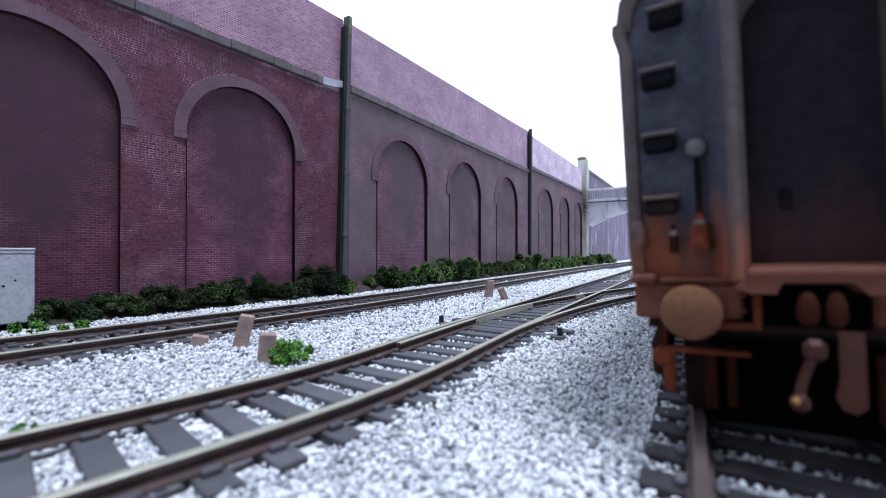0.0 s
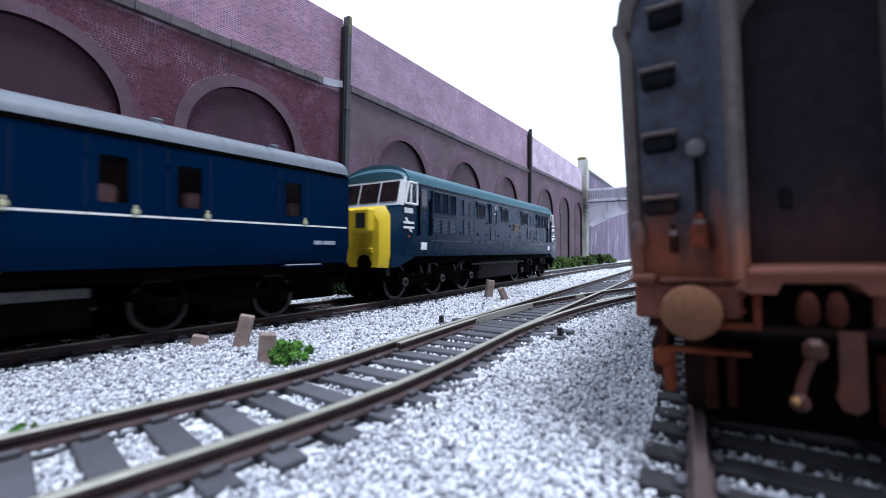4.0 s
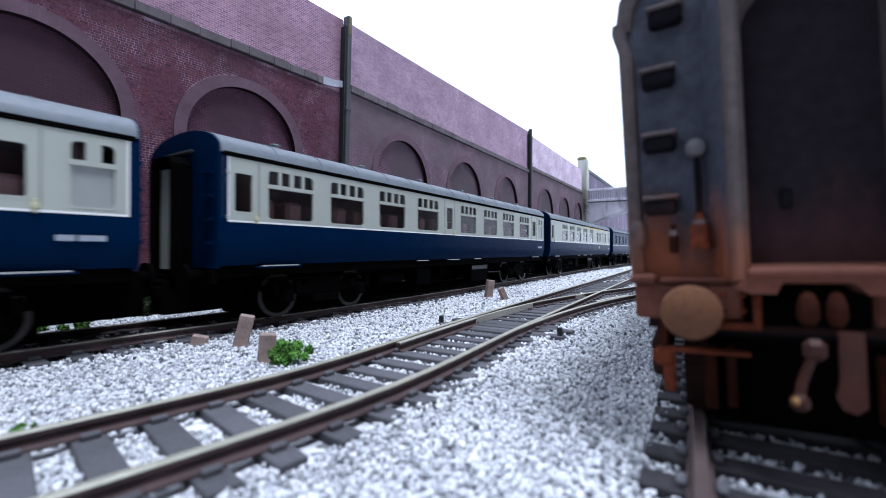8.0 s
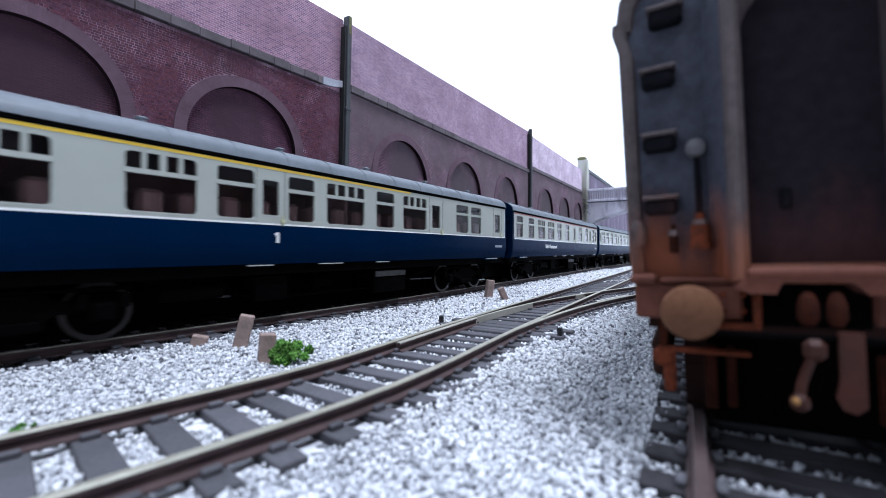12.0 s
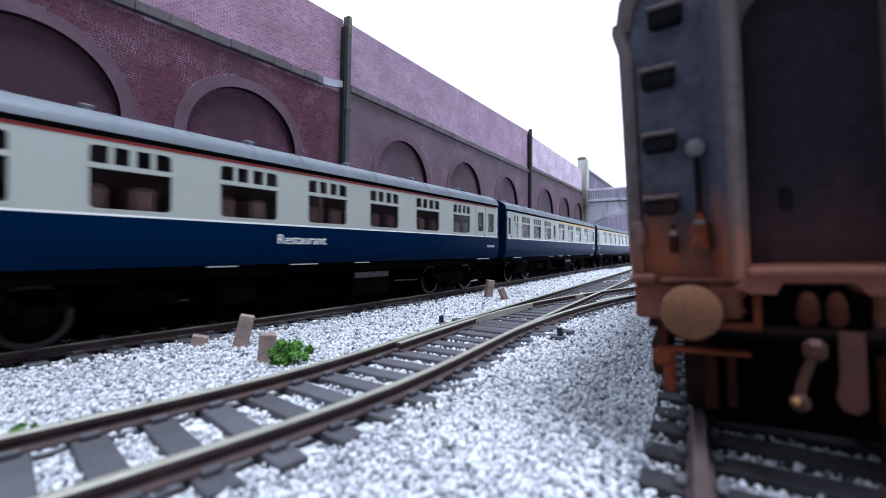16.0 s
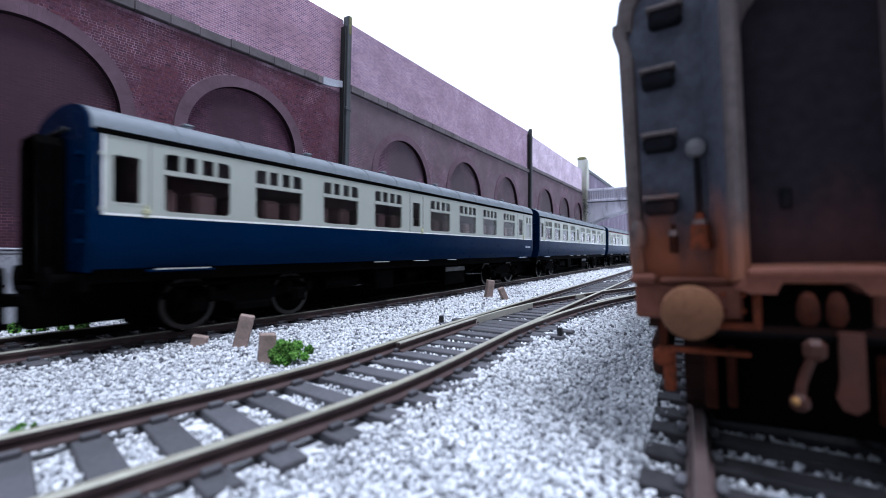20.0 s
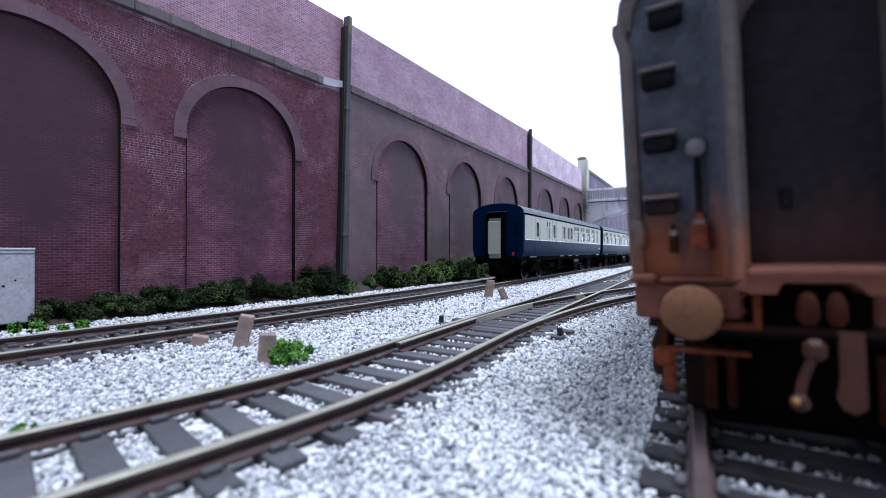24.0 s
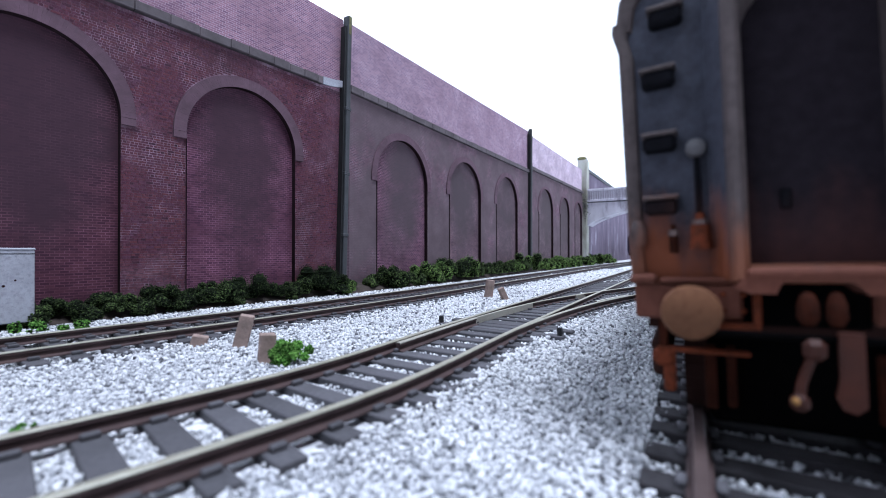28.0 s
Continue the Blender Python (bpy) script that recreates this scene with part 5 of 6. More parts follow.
kinds = [
    coach("brake_coach", "blue and grey brake coach with a yellow band", LEN, BRAKE_FIRST, (STRIPE, 100, 180), ones=(162,)),
    so, copy_thing(so, Matrix()),
    coach("buffet_restaurant_coach", "blue and grey buffet restaurant coach with a red band", LEN, BUFFET_REST, (RED, 0, LEN), None, "Buffet Restaurant", 57),
    coach("first_class_coach", "blue and grey first class coach with a yellow band", LEN, FIRST_CORR, (STRIPE, 0, 140), ones=(7, 84)),
    coach("first_open_coach", "blue and grey open first coach with a yellow band", LEN, FIRST_OPEN, (STRIPE, 0, LEN), ones=(9, 207)),
    coach("composite_coach", "blue and grey composite coach, yellow band on half", LEN, COMPOSITE, (STRIPE, 92, LEN), ones=(214,)),
    coach("restaurant_coach", "blue and grey restaurant coach with a red band", LEN, RESTAURANT, (RED, 0, LEN), None, "Restaurant", 94),
    coach("buffet_coach", "blue and grey buffet coach with a red band", LEN, BUFFET, (RED, 0, LEN), None, "Buffet", 140),
    copy_thing(so, Matrix()), copy_thing(so, Matrix()), copy_thing(so, Matrix()),
    coach("brake_second_coach", "blue and grey brake coach at the train's tail", LEN, BRAKE_SECOND),
]
part("tail_door", Mesh().box(-LEN / 2 - 5.4, -LEN / 2 - 4.7, -4.3, 4.3, 16.6, 36.8, 0.25), GREY, kinds[-1], "pale grey gangway door at the tail")
part("tail_lamp", Mesh().box(-LEN / 2 - 1.9, -LEN / 2 - 0.8, -11.6, -10.0, 15.4, 17.6, 0.2), RED, kinds[-1], "small red tail lamp")
for i, k in enumerate(kinds):
    TRAIN.append((k, LEN, 440.0 + 235.0 * i))
SPIN = [(o, o.matrix_basis.translation.x / U, o.matrix_basis.translation.z / U) for v, _, _ in TRAIN for o in v.children if o.name.startswith("wheelset")]


# ---------- parked coach ----------
def parked_coach():
    c = tagged(new("weathered_coach"), "rust-streaked dark grey coach end parked on the siding", "railway coach")
    # stands on the siding, leaning a little to one side
    c.matrix_basis = mm(33.8, 38.4, 0, 0, 0, math.degrees(math.atan2(-DC[0], DC[1]))) @ mm(0, 0, 0, 0, -2.0, 0)
    # own space: x across (to the right), y along the coach away from the end, z up
    h, n = 14.6, 14
    out = [(-h + 0.15, 15.4), (-h - 0.1, 20), (-h - 0.4, 41.2), (-h - 0.75, 42.6), (-h - 1.05, 43.6), (-h - 0.95, 44.6)] + [(-(h + 0.55) * math.cos(math.pi * i / n), 44.6 + 8.2 * max(0.0, math.sin(math.pi * i / n)) ** 0.8) for i in range(n + 1)] + [(h + 0.95, 44.6), (h + 1.05, 43.6), (h + 0.75, 42.6), (h + 0.4, 41.2), (h + 0.1, 20), (h - 0.15, 15.4)]
    part("body", Mesh().prism(out, 0.6, 214, "y"), OLD, c, "grimy dark body")
    # rounded corner beading, brown where the paint has worn off
    rows = [[(u * k, y, 15.4 + (z - 15.4) * q) for u, z in out] for k, q, y in ((1.0, 1.0, 1.2), (0.999, 0.9995, 0.35), (0.982, 0.994, -0.1), (0.94, 0.975, -0.12), (0.905, 0.962, 0.1), (0.89, 0.956, 0.65))]
    part("corner_beading", Mesh().loft(rows, close=False, caps=False), OLD_EDGE, c, "rusty corner beading", True)
    for z, dx in ((24.6, 0.0), (31.3, 0.1), (38.2, 0.2), (44.6, 1.1)):
        st = part("end_step", Mesh().box(-12.9 + dx, -9.75 + dx, -1.3, 0.7, z - 1.9, z - 0.3, 0.35), OLD_DARK, c, "boxed dark end step")
        part("tread", Mesh().box(-13.05 + dx, -9.6 + dx, -1.5, 0.7, z - 0.32, z + 0.08, 0.14), OLD_EDGE, st, "grey step tread, paler than the box below")
    # alarm gear: a round cap at the head of a thin rod that runs down to a union
    part("alarm_rod", Mesh().cyl((-7.9, -0.2, 20), (-7.9, -0.2, 29.0), 0.28, n=8), OLD_DARK, c, "thin black rod")
    cap = Mesh()
    cap.loft([[(-7.95 + r * math.cos(k * math.pi / 9), y, 29.3 + r * math.sin(k * math.pi / 9)) for k in range(18)] for r, y in ((0.9, 0.7), (0.95, -0.6), (0.8, -1.0), (0.35, -1.25))])
    part("alarm_cap", cap, WORN_GREY, c, "worn pale round cap", True)
    part("pipe_union", Mesh().cyl((-7.85, -0.8, 18.9), (-7.85, -0.8, 21.4), 1.0, 0.85, 12).cyl((-7.85, -0.8, 21.4), (-7.85, -0.8, 22.6), 0.5, 0.4, 10), RUST, c, "rusty pipe union", True)
    part("union_nut", Mesh().cyl((-7.85, -0.8, 21.3), (-7.85, -0.8, 21.9), 0.7, n=6), WORN_GREY, c, "pale worn nut")
    part("drain_cock", Mesh().cyl((-10.25, -0.5, 18.6), (-10.25, -0.5, 20.6), 0.42, n=10).cyl((-10.25, -0.5, 20.6), (-10.25, -0.5, 21.6), 0.26, n=8), RUST_DARK, c, "dark rusty drain cock")
    part("cock_nut", Mesh().cyl((-10.25, -0.6, 20.4), (-10.25, -0.6, 21.0), 0.5, n=6), WORN_GREY, c, "pale worn nut")
    part("corner_lamp", Mesh().loft([[(-13.6 + r * math.cos(k * math.pi / 7), -0.55 + 0.75 * r * math.sin(k * math.pi / 7), z) for k in range(14)] for r, z in ((0.4, 19.2), (0.75, 19.7), (0.85, 21.2), (0.6, 22.0), (0.25, 22.3))]), OLD_EDGE, c, "worn brown corner fitting", True)
    part("end_rib", Mesh().box(-6.9, -6.5, -0.1, 0.7, 16.3, 46, 0.12), OLD, c)
    # gangway: bellows sloping out to the face plate, which is open to a sunken door

    def gr(y, w, lo, hi):
        w += 0.95
        return [(1 - w, y, lo), (1 - w, y, hi - 4.5)] + [(1 - w * math.cos(math.pi * i / 12), y, hi - 4.5 + 4.5 * math.sin(math.pi * i / 12)) for i in range(1, 12)] + [(1 + w, y, hi - 4.5), (1 + w, y, lo)]

    g = Mesh().loft([gr(0.7, 6.9, 15.2, 48), gr(-0.4, 6.6, 15.5, 47.6), gr(-1.0, 5.9, 15.8, 47.2), gr(-1.7, 6.1, 15.9, 47.2), gr(-2.3, 5.5, 16.0, 47), gr(-3.0, 5.5, 16.0, 47)], close=True, caps=False)
    gw = part("gangway", g, OLD, c, "grimy folded gangway bellows", True)
    fp = Mesh().loft([gr(-2.8, 5.5, 15.9, 46.1), gr(-3.3, 5.75, 15.7, 46.4), gr(-3.9, 5.65, 15.8, 46.3), gr(-4.2, 5.3, 16.1, 46.0), gr(-4.1, 4.7, 16.6, 45.2), gr(-3.4, 4.25, 17.0, 44.6), gr(-2.2, 4.05, 17.2, 44.3), gr(0.2, 3.95, 17.4, 44.2)], close=True, caps=False)
    # face plate paler than the bellows: its edge highlight is put into the colour
    part("face_plate", fp, OLD_EDGE, gw, "worn rounded gangway face plate, its highlight painted in", True)
    part("gangway_door", Mesh().box(-4.2, 6.2, -0.3, 0.3, 16.8, 44.6), DOOR_DARK, gw, "brown-black shut gangway door")
    part("door_handle", Mesh().box(-1.4, -0.5, -0.8, -0.25, 22.4, 24.4, 0.2), OLD_DARK, gw)
    sill = Mesh().box(-4.6, 6.8, -4.5, 0.4, 16.1, 17.1, 0.3)
    sill.prism([(-5.5, 15.2), (-4.9, 16.2), (7.2, 16.2), (7.2, 14.8), (3.4, 14.8), (2.4, 15.9), (-2.0, 15.9), (-2.5, 14.8), (-4.4, 14.8)], -4.3, -0.3, "y")
    part("gangway_sill", sill, SILL_RUST, gw, "rusty gangway sill with a pale worn lip")
    part("buffer_beam", Mesh().box(-14.1, -4.6, -1.0, 0.8, 11.8, 15.5, 0.3).box(4.6, 14.1, -1.0, 0.8, 11.8, 15.5, 0.3).box(-4.7, 4.7, 0.2, 0.8, 12.1, 15.4), SILL_RUST, c, "rust-brown buffer beam")
    # flat black plate that paints the recess's shade over the beam
    part("drag_box", Mesh().box(-4.5, 4.5, -0.2, 0.15, 11.4, 15.4), UNDER, c, "black plate painting the shade of the drag box recess")
    part("beam_lip", Mesh().box(-14.5, -11.9, -1.7, 0.2, 15.4, 16.5, 0.35).box(-11.7, -4.9, -1.5, 0.2, 15.5, 16.1, 0.2), SILL_RUST, c, "worn lip over the buffer beam")
    part("beam_bracket", Mesh().box(-6.9, -3.4, -2.4, -0.6, 11.2, 11.7, 0.15).box(-3.9, -3.3, -2.2, -0.4, 11.6, 14.6, 0.15), RUST, c, "orange rusty bracket")
    for x in (-6.2, -4.6):
        for z in (12.8, 14.4):
            part("rivet", Mesh().cyl((x, -1.0, z), (x, -1.3, z), 0.3, 0.18, 8), RUST, c)
    for x in (-9.0, 9.0):
        b = part("buffer", Mesh().cyl((x, -1.0, 13.2), (x, -2.6, 13.2), 2.2, 2.0, 18).cyl((x, -2.6, 13.2), (x, -5.8, 13.2), 1.5, n=14), RUST_DARK, c, "greasy round buffer")
        rings = [[(x + r * math.cos(2 * math.pi * i / 32), y, 13.2 + r * math.sin(2 * math.pi * i / 32)) for i in range(32)] for r, y in ((2.3, -5.8), (2.45, -5.95), (2.45, -6.4), (2.3, -6.7), (1.6, -7.0), (0.4, -7.12))]
        part("buffer_head", Mesh().loft(rings), BUFFER, b, "dull domed buffer head", True)
    hk = Mesh()
    for x0, x1 in ((-1.25, 0.35), (0.65, 2.1)):
        xm, r = (x0 + x1) / 2, (x1 - x0) / 2
        hk.loft([[(xm + r * q * math.cos(k * math.pi / 6), -4.2 - 0.7 * q * math.sin(k * math.pi / 6), z) for k in range(12)] for q, z in ((0.55, 12.2), (1.0, 12.8), (0.95, 14.0), (0.6, 14.8), (0.25, 15.0))])
    part("draw_hook", hk, RUST_DARK, c, "rusty draw hook", True)
    part("coupling_bar", Mesh().box(-7.4, 5.6, -5.0, -4.3, 10.9, 11.45, 0.15), UNDER, c, "black coupling bar")

    def hose(pts):
        rings = []
        for i, (x, y, z, r) in enumerate(pts):
            d = (Vector(pts[min(i + 1, len(pts) - 1)][:3]) - Vector(pts[max(i - 1, 0)][:3])).to_track_quat("Z", "Y")
            rings.append([tuple(Vector((x, y, z)) + d @ Vector((r * math.cos(k * math.pi / 5), r * math.sin(k * math.pi / 5), 0))) for k in range(10)])
        part("brake_hose", Mesh().loft(rings), HOSE_RUST, c, "rust-brown hanging brake hose", True)

    part("coupling_head", Mesh().box(-1.1, 0.5, -5.6, -4.6, 9.4, 11.2, 0.45), HOSE_RUST, c, "rusty coupling head")
    hose([(-0.4, -4.9, 9.8, 0.4), (-0.8, -4.8, 8.6, 0.38), (-1.2, -4.8, 7.4, 0.38), (-1.35, -4.9, 6.4, 0.4)])
    part("hose_tap", Mesh().box(-2.1, -0.75, -5.6, -4.7, 5.1, 6.6, 0.4), HOSE_RUST, c, "rusty hose tap")
    part("hose_union", Mesh().cyl((-1.75, -5.5, 6.1), (-1.75, -5.9, 6.05), 0.3, 0.22, 10), HOSE_BRASS, c, "bright brass hose end")
    part("coupling_plate", Mesh().prism([(1.2, 11.8), (2.75, 11.8), (2.75, 6.0), (2.1, 5.4), (1.3, 5.6), (0.9, 6.6), (1.2, 8.0)], -5.2, -4.6, "y"), HOSE_RUST, c, "flat rusty coupling plate")
    for sx in (-1, 1):
        part("step_iron", Mesh().box(sx * 11.4 - 1.2, sx * 11.4 + 0.9, -1.2, 0.6, 6.8, 8.8, 0.5).box(sx * 11.0 - 0.7, sx * 11.0 + 0.5, -0.8, 0.4, 4.2, 7.2, 0.25), RUST, c, "rusty step iron")
        part("step_hanger", Mesh().box(sx * 11.6 - 0.4, sx * 11.6 + 0.4, -0.3, 0.2, 8.4, 12.0, 0.15), RUST_DARK, c)
        part("guard_iron", Mesh().box(sx * 7.4 - 0.55, sx * 7.4 + 0.55, 1.0, 1.5, 2.4, 9.0, 0.2).box(sx * 5.6 - 0.45, sx * 5.6 + 0.45, 1.4, 1.9, 2.6, 9.0, 0.2), RUST_DARK, c, "dark rusty guard iron")
    part("brake_beam", Mesh().box(-12.2, -4.1, -0.9, 0.3, 8.35, 8.85, 0.2), RUST, c, "orange rusty brake beam")
    part("underframe", Mesh().box(-13, 13, 0.8, 214, 10.6, 15.4), OLD_DARK, c)
    # bogie end widened and lowered to stand in for shade under the coach
    part("bogie_headstock", Mesh().box(-7.6, 9.5, 3.0, 5.0, 0.6, 11.0, 0.4), UNDER, c, "black bogie end, drawn larger to fill in shade")
    for y in (26, 178):
        bg = Mesh()
        for sx in (-1, 1):
            bg.box(sx * 12 - 0.8, sx * 12 + 0.8, y - 26, y + 26, 5.5, 9.6, 0.4)
        bg.box(-12, 12, y - 4, y + 4, 6, 11)
        b = part("bogie", bg, OLD_DARK, c)
        for d in (-16, 16):
            wm = Mesh()
            for sx in (-1, 1):
                xx = sx * 8.7
                wm.cyl((xx - sx * 1.3, y + d, 6.2), (xx - sx * 0.7, y + d, 6.2), 6.9, n=26)
                wm.cyl((xx - sx * 0.7, y + d, 6.2), (xx + sx * 1.1, y + d, 6.2), 6.2, n=26)
            wm.cyl((-9, y + d, 6.2), (9, y + d, 6.2), 0.9, n=8)
            part("wheelset", wm, OLD_DARK, b)
    return c


def streaked(name, col, streak, amount, rough=0.8, spec=0.12):
    """Paint with rust rising in uneven vertical streaks and blotches."""
    m, nt, b = shader(name, rough, 0, spec)
    co = coords(nt)
    mp = nt.nodes.new("ShaderNodeMapping")
    mp.inputs["Scale"].default_value = (1, 1, 0.22)
    nt.links.new(co, mp.inputs[0])
    n1 = noise_node(nt, 230, 5, 0.6, mp.outputs[0])
    n2 = noise_node(nt, 900, 4, 0.6, co)
    sep = nt.nodes.new("ShaderNodeSeparateXYZ")
    nt.links.new(co, sep.inputs[0])
    hgt = maths(nt, "MULTIPLY_ADD", sep.outputs[2], -38.0)
    hgt.node.inputs[2].default_value = 0.82
    f = maths(nt, "ADD", hgt, maths(nt, "MULTIPLY", n1, 0.9))
    f = maths(nt, "ADD", f, maths(nt, "MULTIPLY", n2, 0.2))
    fac = maths(nt, "MULTIPLY", ramp(nt, f, [(0.42, (0, 0, 0)), (0.72, (1, 1, 1))]), amount)
    base = ramp(nt, n2, [(0.3, tuple(c * 0.7 for c in col)), (0.7, tuple(c * 1.25 for c in col))])
    nt.links.new(mixc(nt, fac, base, streak), b.inputs["Base Color"])
    bump(nt, b, n2, 0.3, 0.0002)
    return m


OLD = streaked("grimy_black_paint", (0.043, 0.045, 0.06), (0.18, 0.05, 0.017), 0.9, 0.75, 0.2)
# Brown worn edges; on the face plate the paler tone also paints a highlight.
OLD_EDGE = streaked("worn_brown_edge", (0.07, 0.055, 0.054), (0.17, 0.058, 0.027), 0.85, 0.7, 0.25)
OLD_DARK = streaked("sooty_black", (0.006, 0.006, 0.008), (0.03, 0.014, 0.011), 0.8, 0.9, 0.05)
DOOR_DARK = streaked("brown_black_door", (0.014, 0.011, 0.0145), (0.045, 0.02, 0.019), 0.8, 0.9, 0.08)
RUST_DARK = paint("dark_rust", (0.036, 0.0095, 0.0045), 0.85, 0.6, 130, (0.015, 0.007, 0.005), 0.8, bumps=0.5, spec=0.08)
BUFFER = paint("greasy_buffer_steel", (0.13, 0.06, 0.03), 0.6, 0.3, 160, (0.06, 0.022, 0.01), 0.5, bumps=0.3, spec=0.12)
WORN_GREY = streaked("worn_grey_metal", (0.1, 0.095, 0.1), (0.15, 0.06, 0.03), 0.6, 0.6, 0.3)
SILL_RUST = paint("purple_brown_rust", (0.115, 0.041, 0.026), 0.75, 0.4, 120, (0.06, 0.02, 0.012), 0.5, bumps=0.5, spec=0.2)
HOSE_RUST = paint("bright_hose_rust", (0.05, 0.011, 0.004), 0.6, 0.5, 130, (0.03, 0.01, 0.006), 0.6, bumps=0.4, spec=0.3)
HOSE_BRASS = paint("dull_hose_brass", (0.5, 0.27, 0.09), 0.35, 0.2, 200, (0.2, 0.1, 0.03), 0.3, metal=0.4, bumps=0.1)
parked_coach()


# ---------- small things beside the tracks ----------
def relay_box():
    b = tagged(new("relay_cabinet"), "pale grey concrete cabinet with rust spots beside the wall", "cabinet")
    b.matrix_basis = mm(-121, 109.7, 1.2, 0, 0, 53.8)
    part("body", Mesh().box(-9, 9, -5, 4, -2.0, 17.5, 0.25), CABINET, b)
    part("lid", Mesh().box(-9.15, 9.15, -5.15, 4.15, 17.4, 18.1, 0.25), CABINET, b)
    part("joint_line", Mesh().box(-9.05, 9.05, -5.05, 4.05, 16.4, 16.6), DARK, b, "dark joint under the lid")
    part("rust_spot", Mesh().cyl((3.0, -5.0, 8.0), (3.0, -5.06, 8.0), 0.35, n=7).cyl((5.2, -5.0, 9.4), (5.2, -5.06, 9.4), 0.25, n=7), FADED, b, "small rust spots")


relay_box()


def stake(x, y, w, d, h, lean, turn, label, z=-3.4):
    s = tagged(new("timber_stake"), label, "wooden stake")
    s.matrix_basis = mm(x, y, z, lean[0], lean[1], turn)
    part("post", Mesh().box(-w / 2, w / 2, -d / 2, d / 2, -1.5, h, 0.2), WOOD, s)


stake(-55.6, 94.5, 3.3, 2.6, 2.7, (0, 14), 25, "short sawn timber stump in white ballast")
stake(-45.6, 93.4, 3.0, 2.5, 7.6, (0, 13), 20, "leaning pale timber stake in white ballast")
stake(-34.2, 80.4, 2.9, 2.6, 5.9, (0, 4), 30, "squat grey timber stake beside a green tuft")
stake(20.6, 191, 3.2, 2.8, 8.6, (3, 8), 20, "leaning timber stake between the tracks")
stake(27.6, 182.5, 2.4, 2.4, 6.4, (0, -26), 20, "timber stake tilted over between the tracks")


def tuft(name, label, x, y, z, size, count, mat, seed, spread=(1, 1, 0.8), crumb=0.55, core_mat=None):
    """A clump of foam scatter: many small crumbs over a few mounds."""
    rng = np.random.RandomState(seed)
    n_m = rng.randint(13, 20)
    mounds = [(rng.uniform(-0.6, 0.6) * size * spread[0], rng.uniform(-0.5, 0.5) * size * spread[1], size * rng.uniform(0.0, 0.68) * spread[2], size * rng.uniform(0.13, 0.27)) for _ in range(n_m)]
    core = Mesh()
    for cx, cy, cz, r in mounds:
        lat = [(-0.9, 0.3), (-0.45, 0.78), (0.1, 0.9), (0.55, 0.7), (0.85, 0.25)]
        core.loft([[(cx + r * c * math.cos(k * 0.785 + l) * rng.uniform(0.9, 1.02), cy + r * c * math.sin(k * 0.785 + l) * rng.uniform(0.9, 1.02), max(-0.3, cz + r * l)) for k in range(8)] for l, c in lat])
    md = np.array(mounds)[np.arange(count) % n_m]
    d = rng.normal(size=(count, 3))
    d /= np.linalg.norm(d, axis=1)[:, None]
    p = md[:, :3] + d * (md[:, 3] * rng.uniform(0.9, 1.25, count))[:, None]
    p[:, 2] = np.where(p[:, 2] < -0.2, rng.uniform(-0.2, 0.4, count), p[:, 2])
    q = (crumb * rng.uniform(0.6, 1.5, count))[:, None, None]
    star = np.array([(1, 0, 0), (-1, 0, 0), (0, 1, 0), (0, -1, 0), (0, 0, 1), (0, 0, -1)], float)
    vs = (p[:, None] + star[None] * q * rng.uniform(0.5, 1.2, (count, 6, 1)) + rng.uniform(-0.2, 0.2, (count, 6, 3)) * q).reshape(-1, 3).tolist()
    tri = np.array([(0, 2, 4), (2, 1, 4), (1, 3, 4), (3, 0, 4), (2, 0, 5), (1, 2, 5), (3, 1, 5), (0, 3, 5)])
    fs = (tri[None] + 6 * np.arange(count)[:, None, None]).reshape(-1, 3).tolist()
    m = Mesh()
    m.v, m.f = vs, fs
    b = tagged(new(name), label, "bush")
    b.matrix_basis = mm(x, y, z)
    part("foliage", m, mat, b)
    part("dense_core", core, core_mat or LEAF_CORE, b, "dense inner growth, its shade mostly painted in")
    return b


LINES = [((-155, 79), (-52, 220)), ((-50, 222), (95, 456)), ((96, 455), (216, 645))]


def along(k, u, out):
    (ax, ay), (bx, by) = LINES[k]
    l = math.hypot(bx - ax, by - ay)
    dx, dy = (bx - ax) / l, (by - ay) / l
    return ax + dx * u + dy * out, ay + dy * u - dx * out


def bank():
    """Strip of dark soil at the foot of the wall."""
    for k in range(3):
        l = math.hypot(LINES[k][1][0] - LINES[k][0][0], LINES[k][1][1] - LINES[k][0][1])
        m = Mesh()
        rows = []
        for i in range(40):
            u = (-150 if k == 0 else -3) + (l + (153 if k == 0 else 6)) * i / 39
            row = []
            for o, z in ((-0.5, 1.2), (4, 0.9), (8, -0.4), (11.5, -2.4), (14, -3.7)):
                x, y = along(k, u, o + random.uniform(-1, 1) * (o > 0))
                row.append((x, y, z + random.uniform(-0.4, 0.4)))
            rows.append(row)
        m.loft(rows, close=False, caps=False)
        tagged(part("soil_bank", m, SOIL), "dark soil strip at the foot of the wall", "ground", kind="structure")


bank()
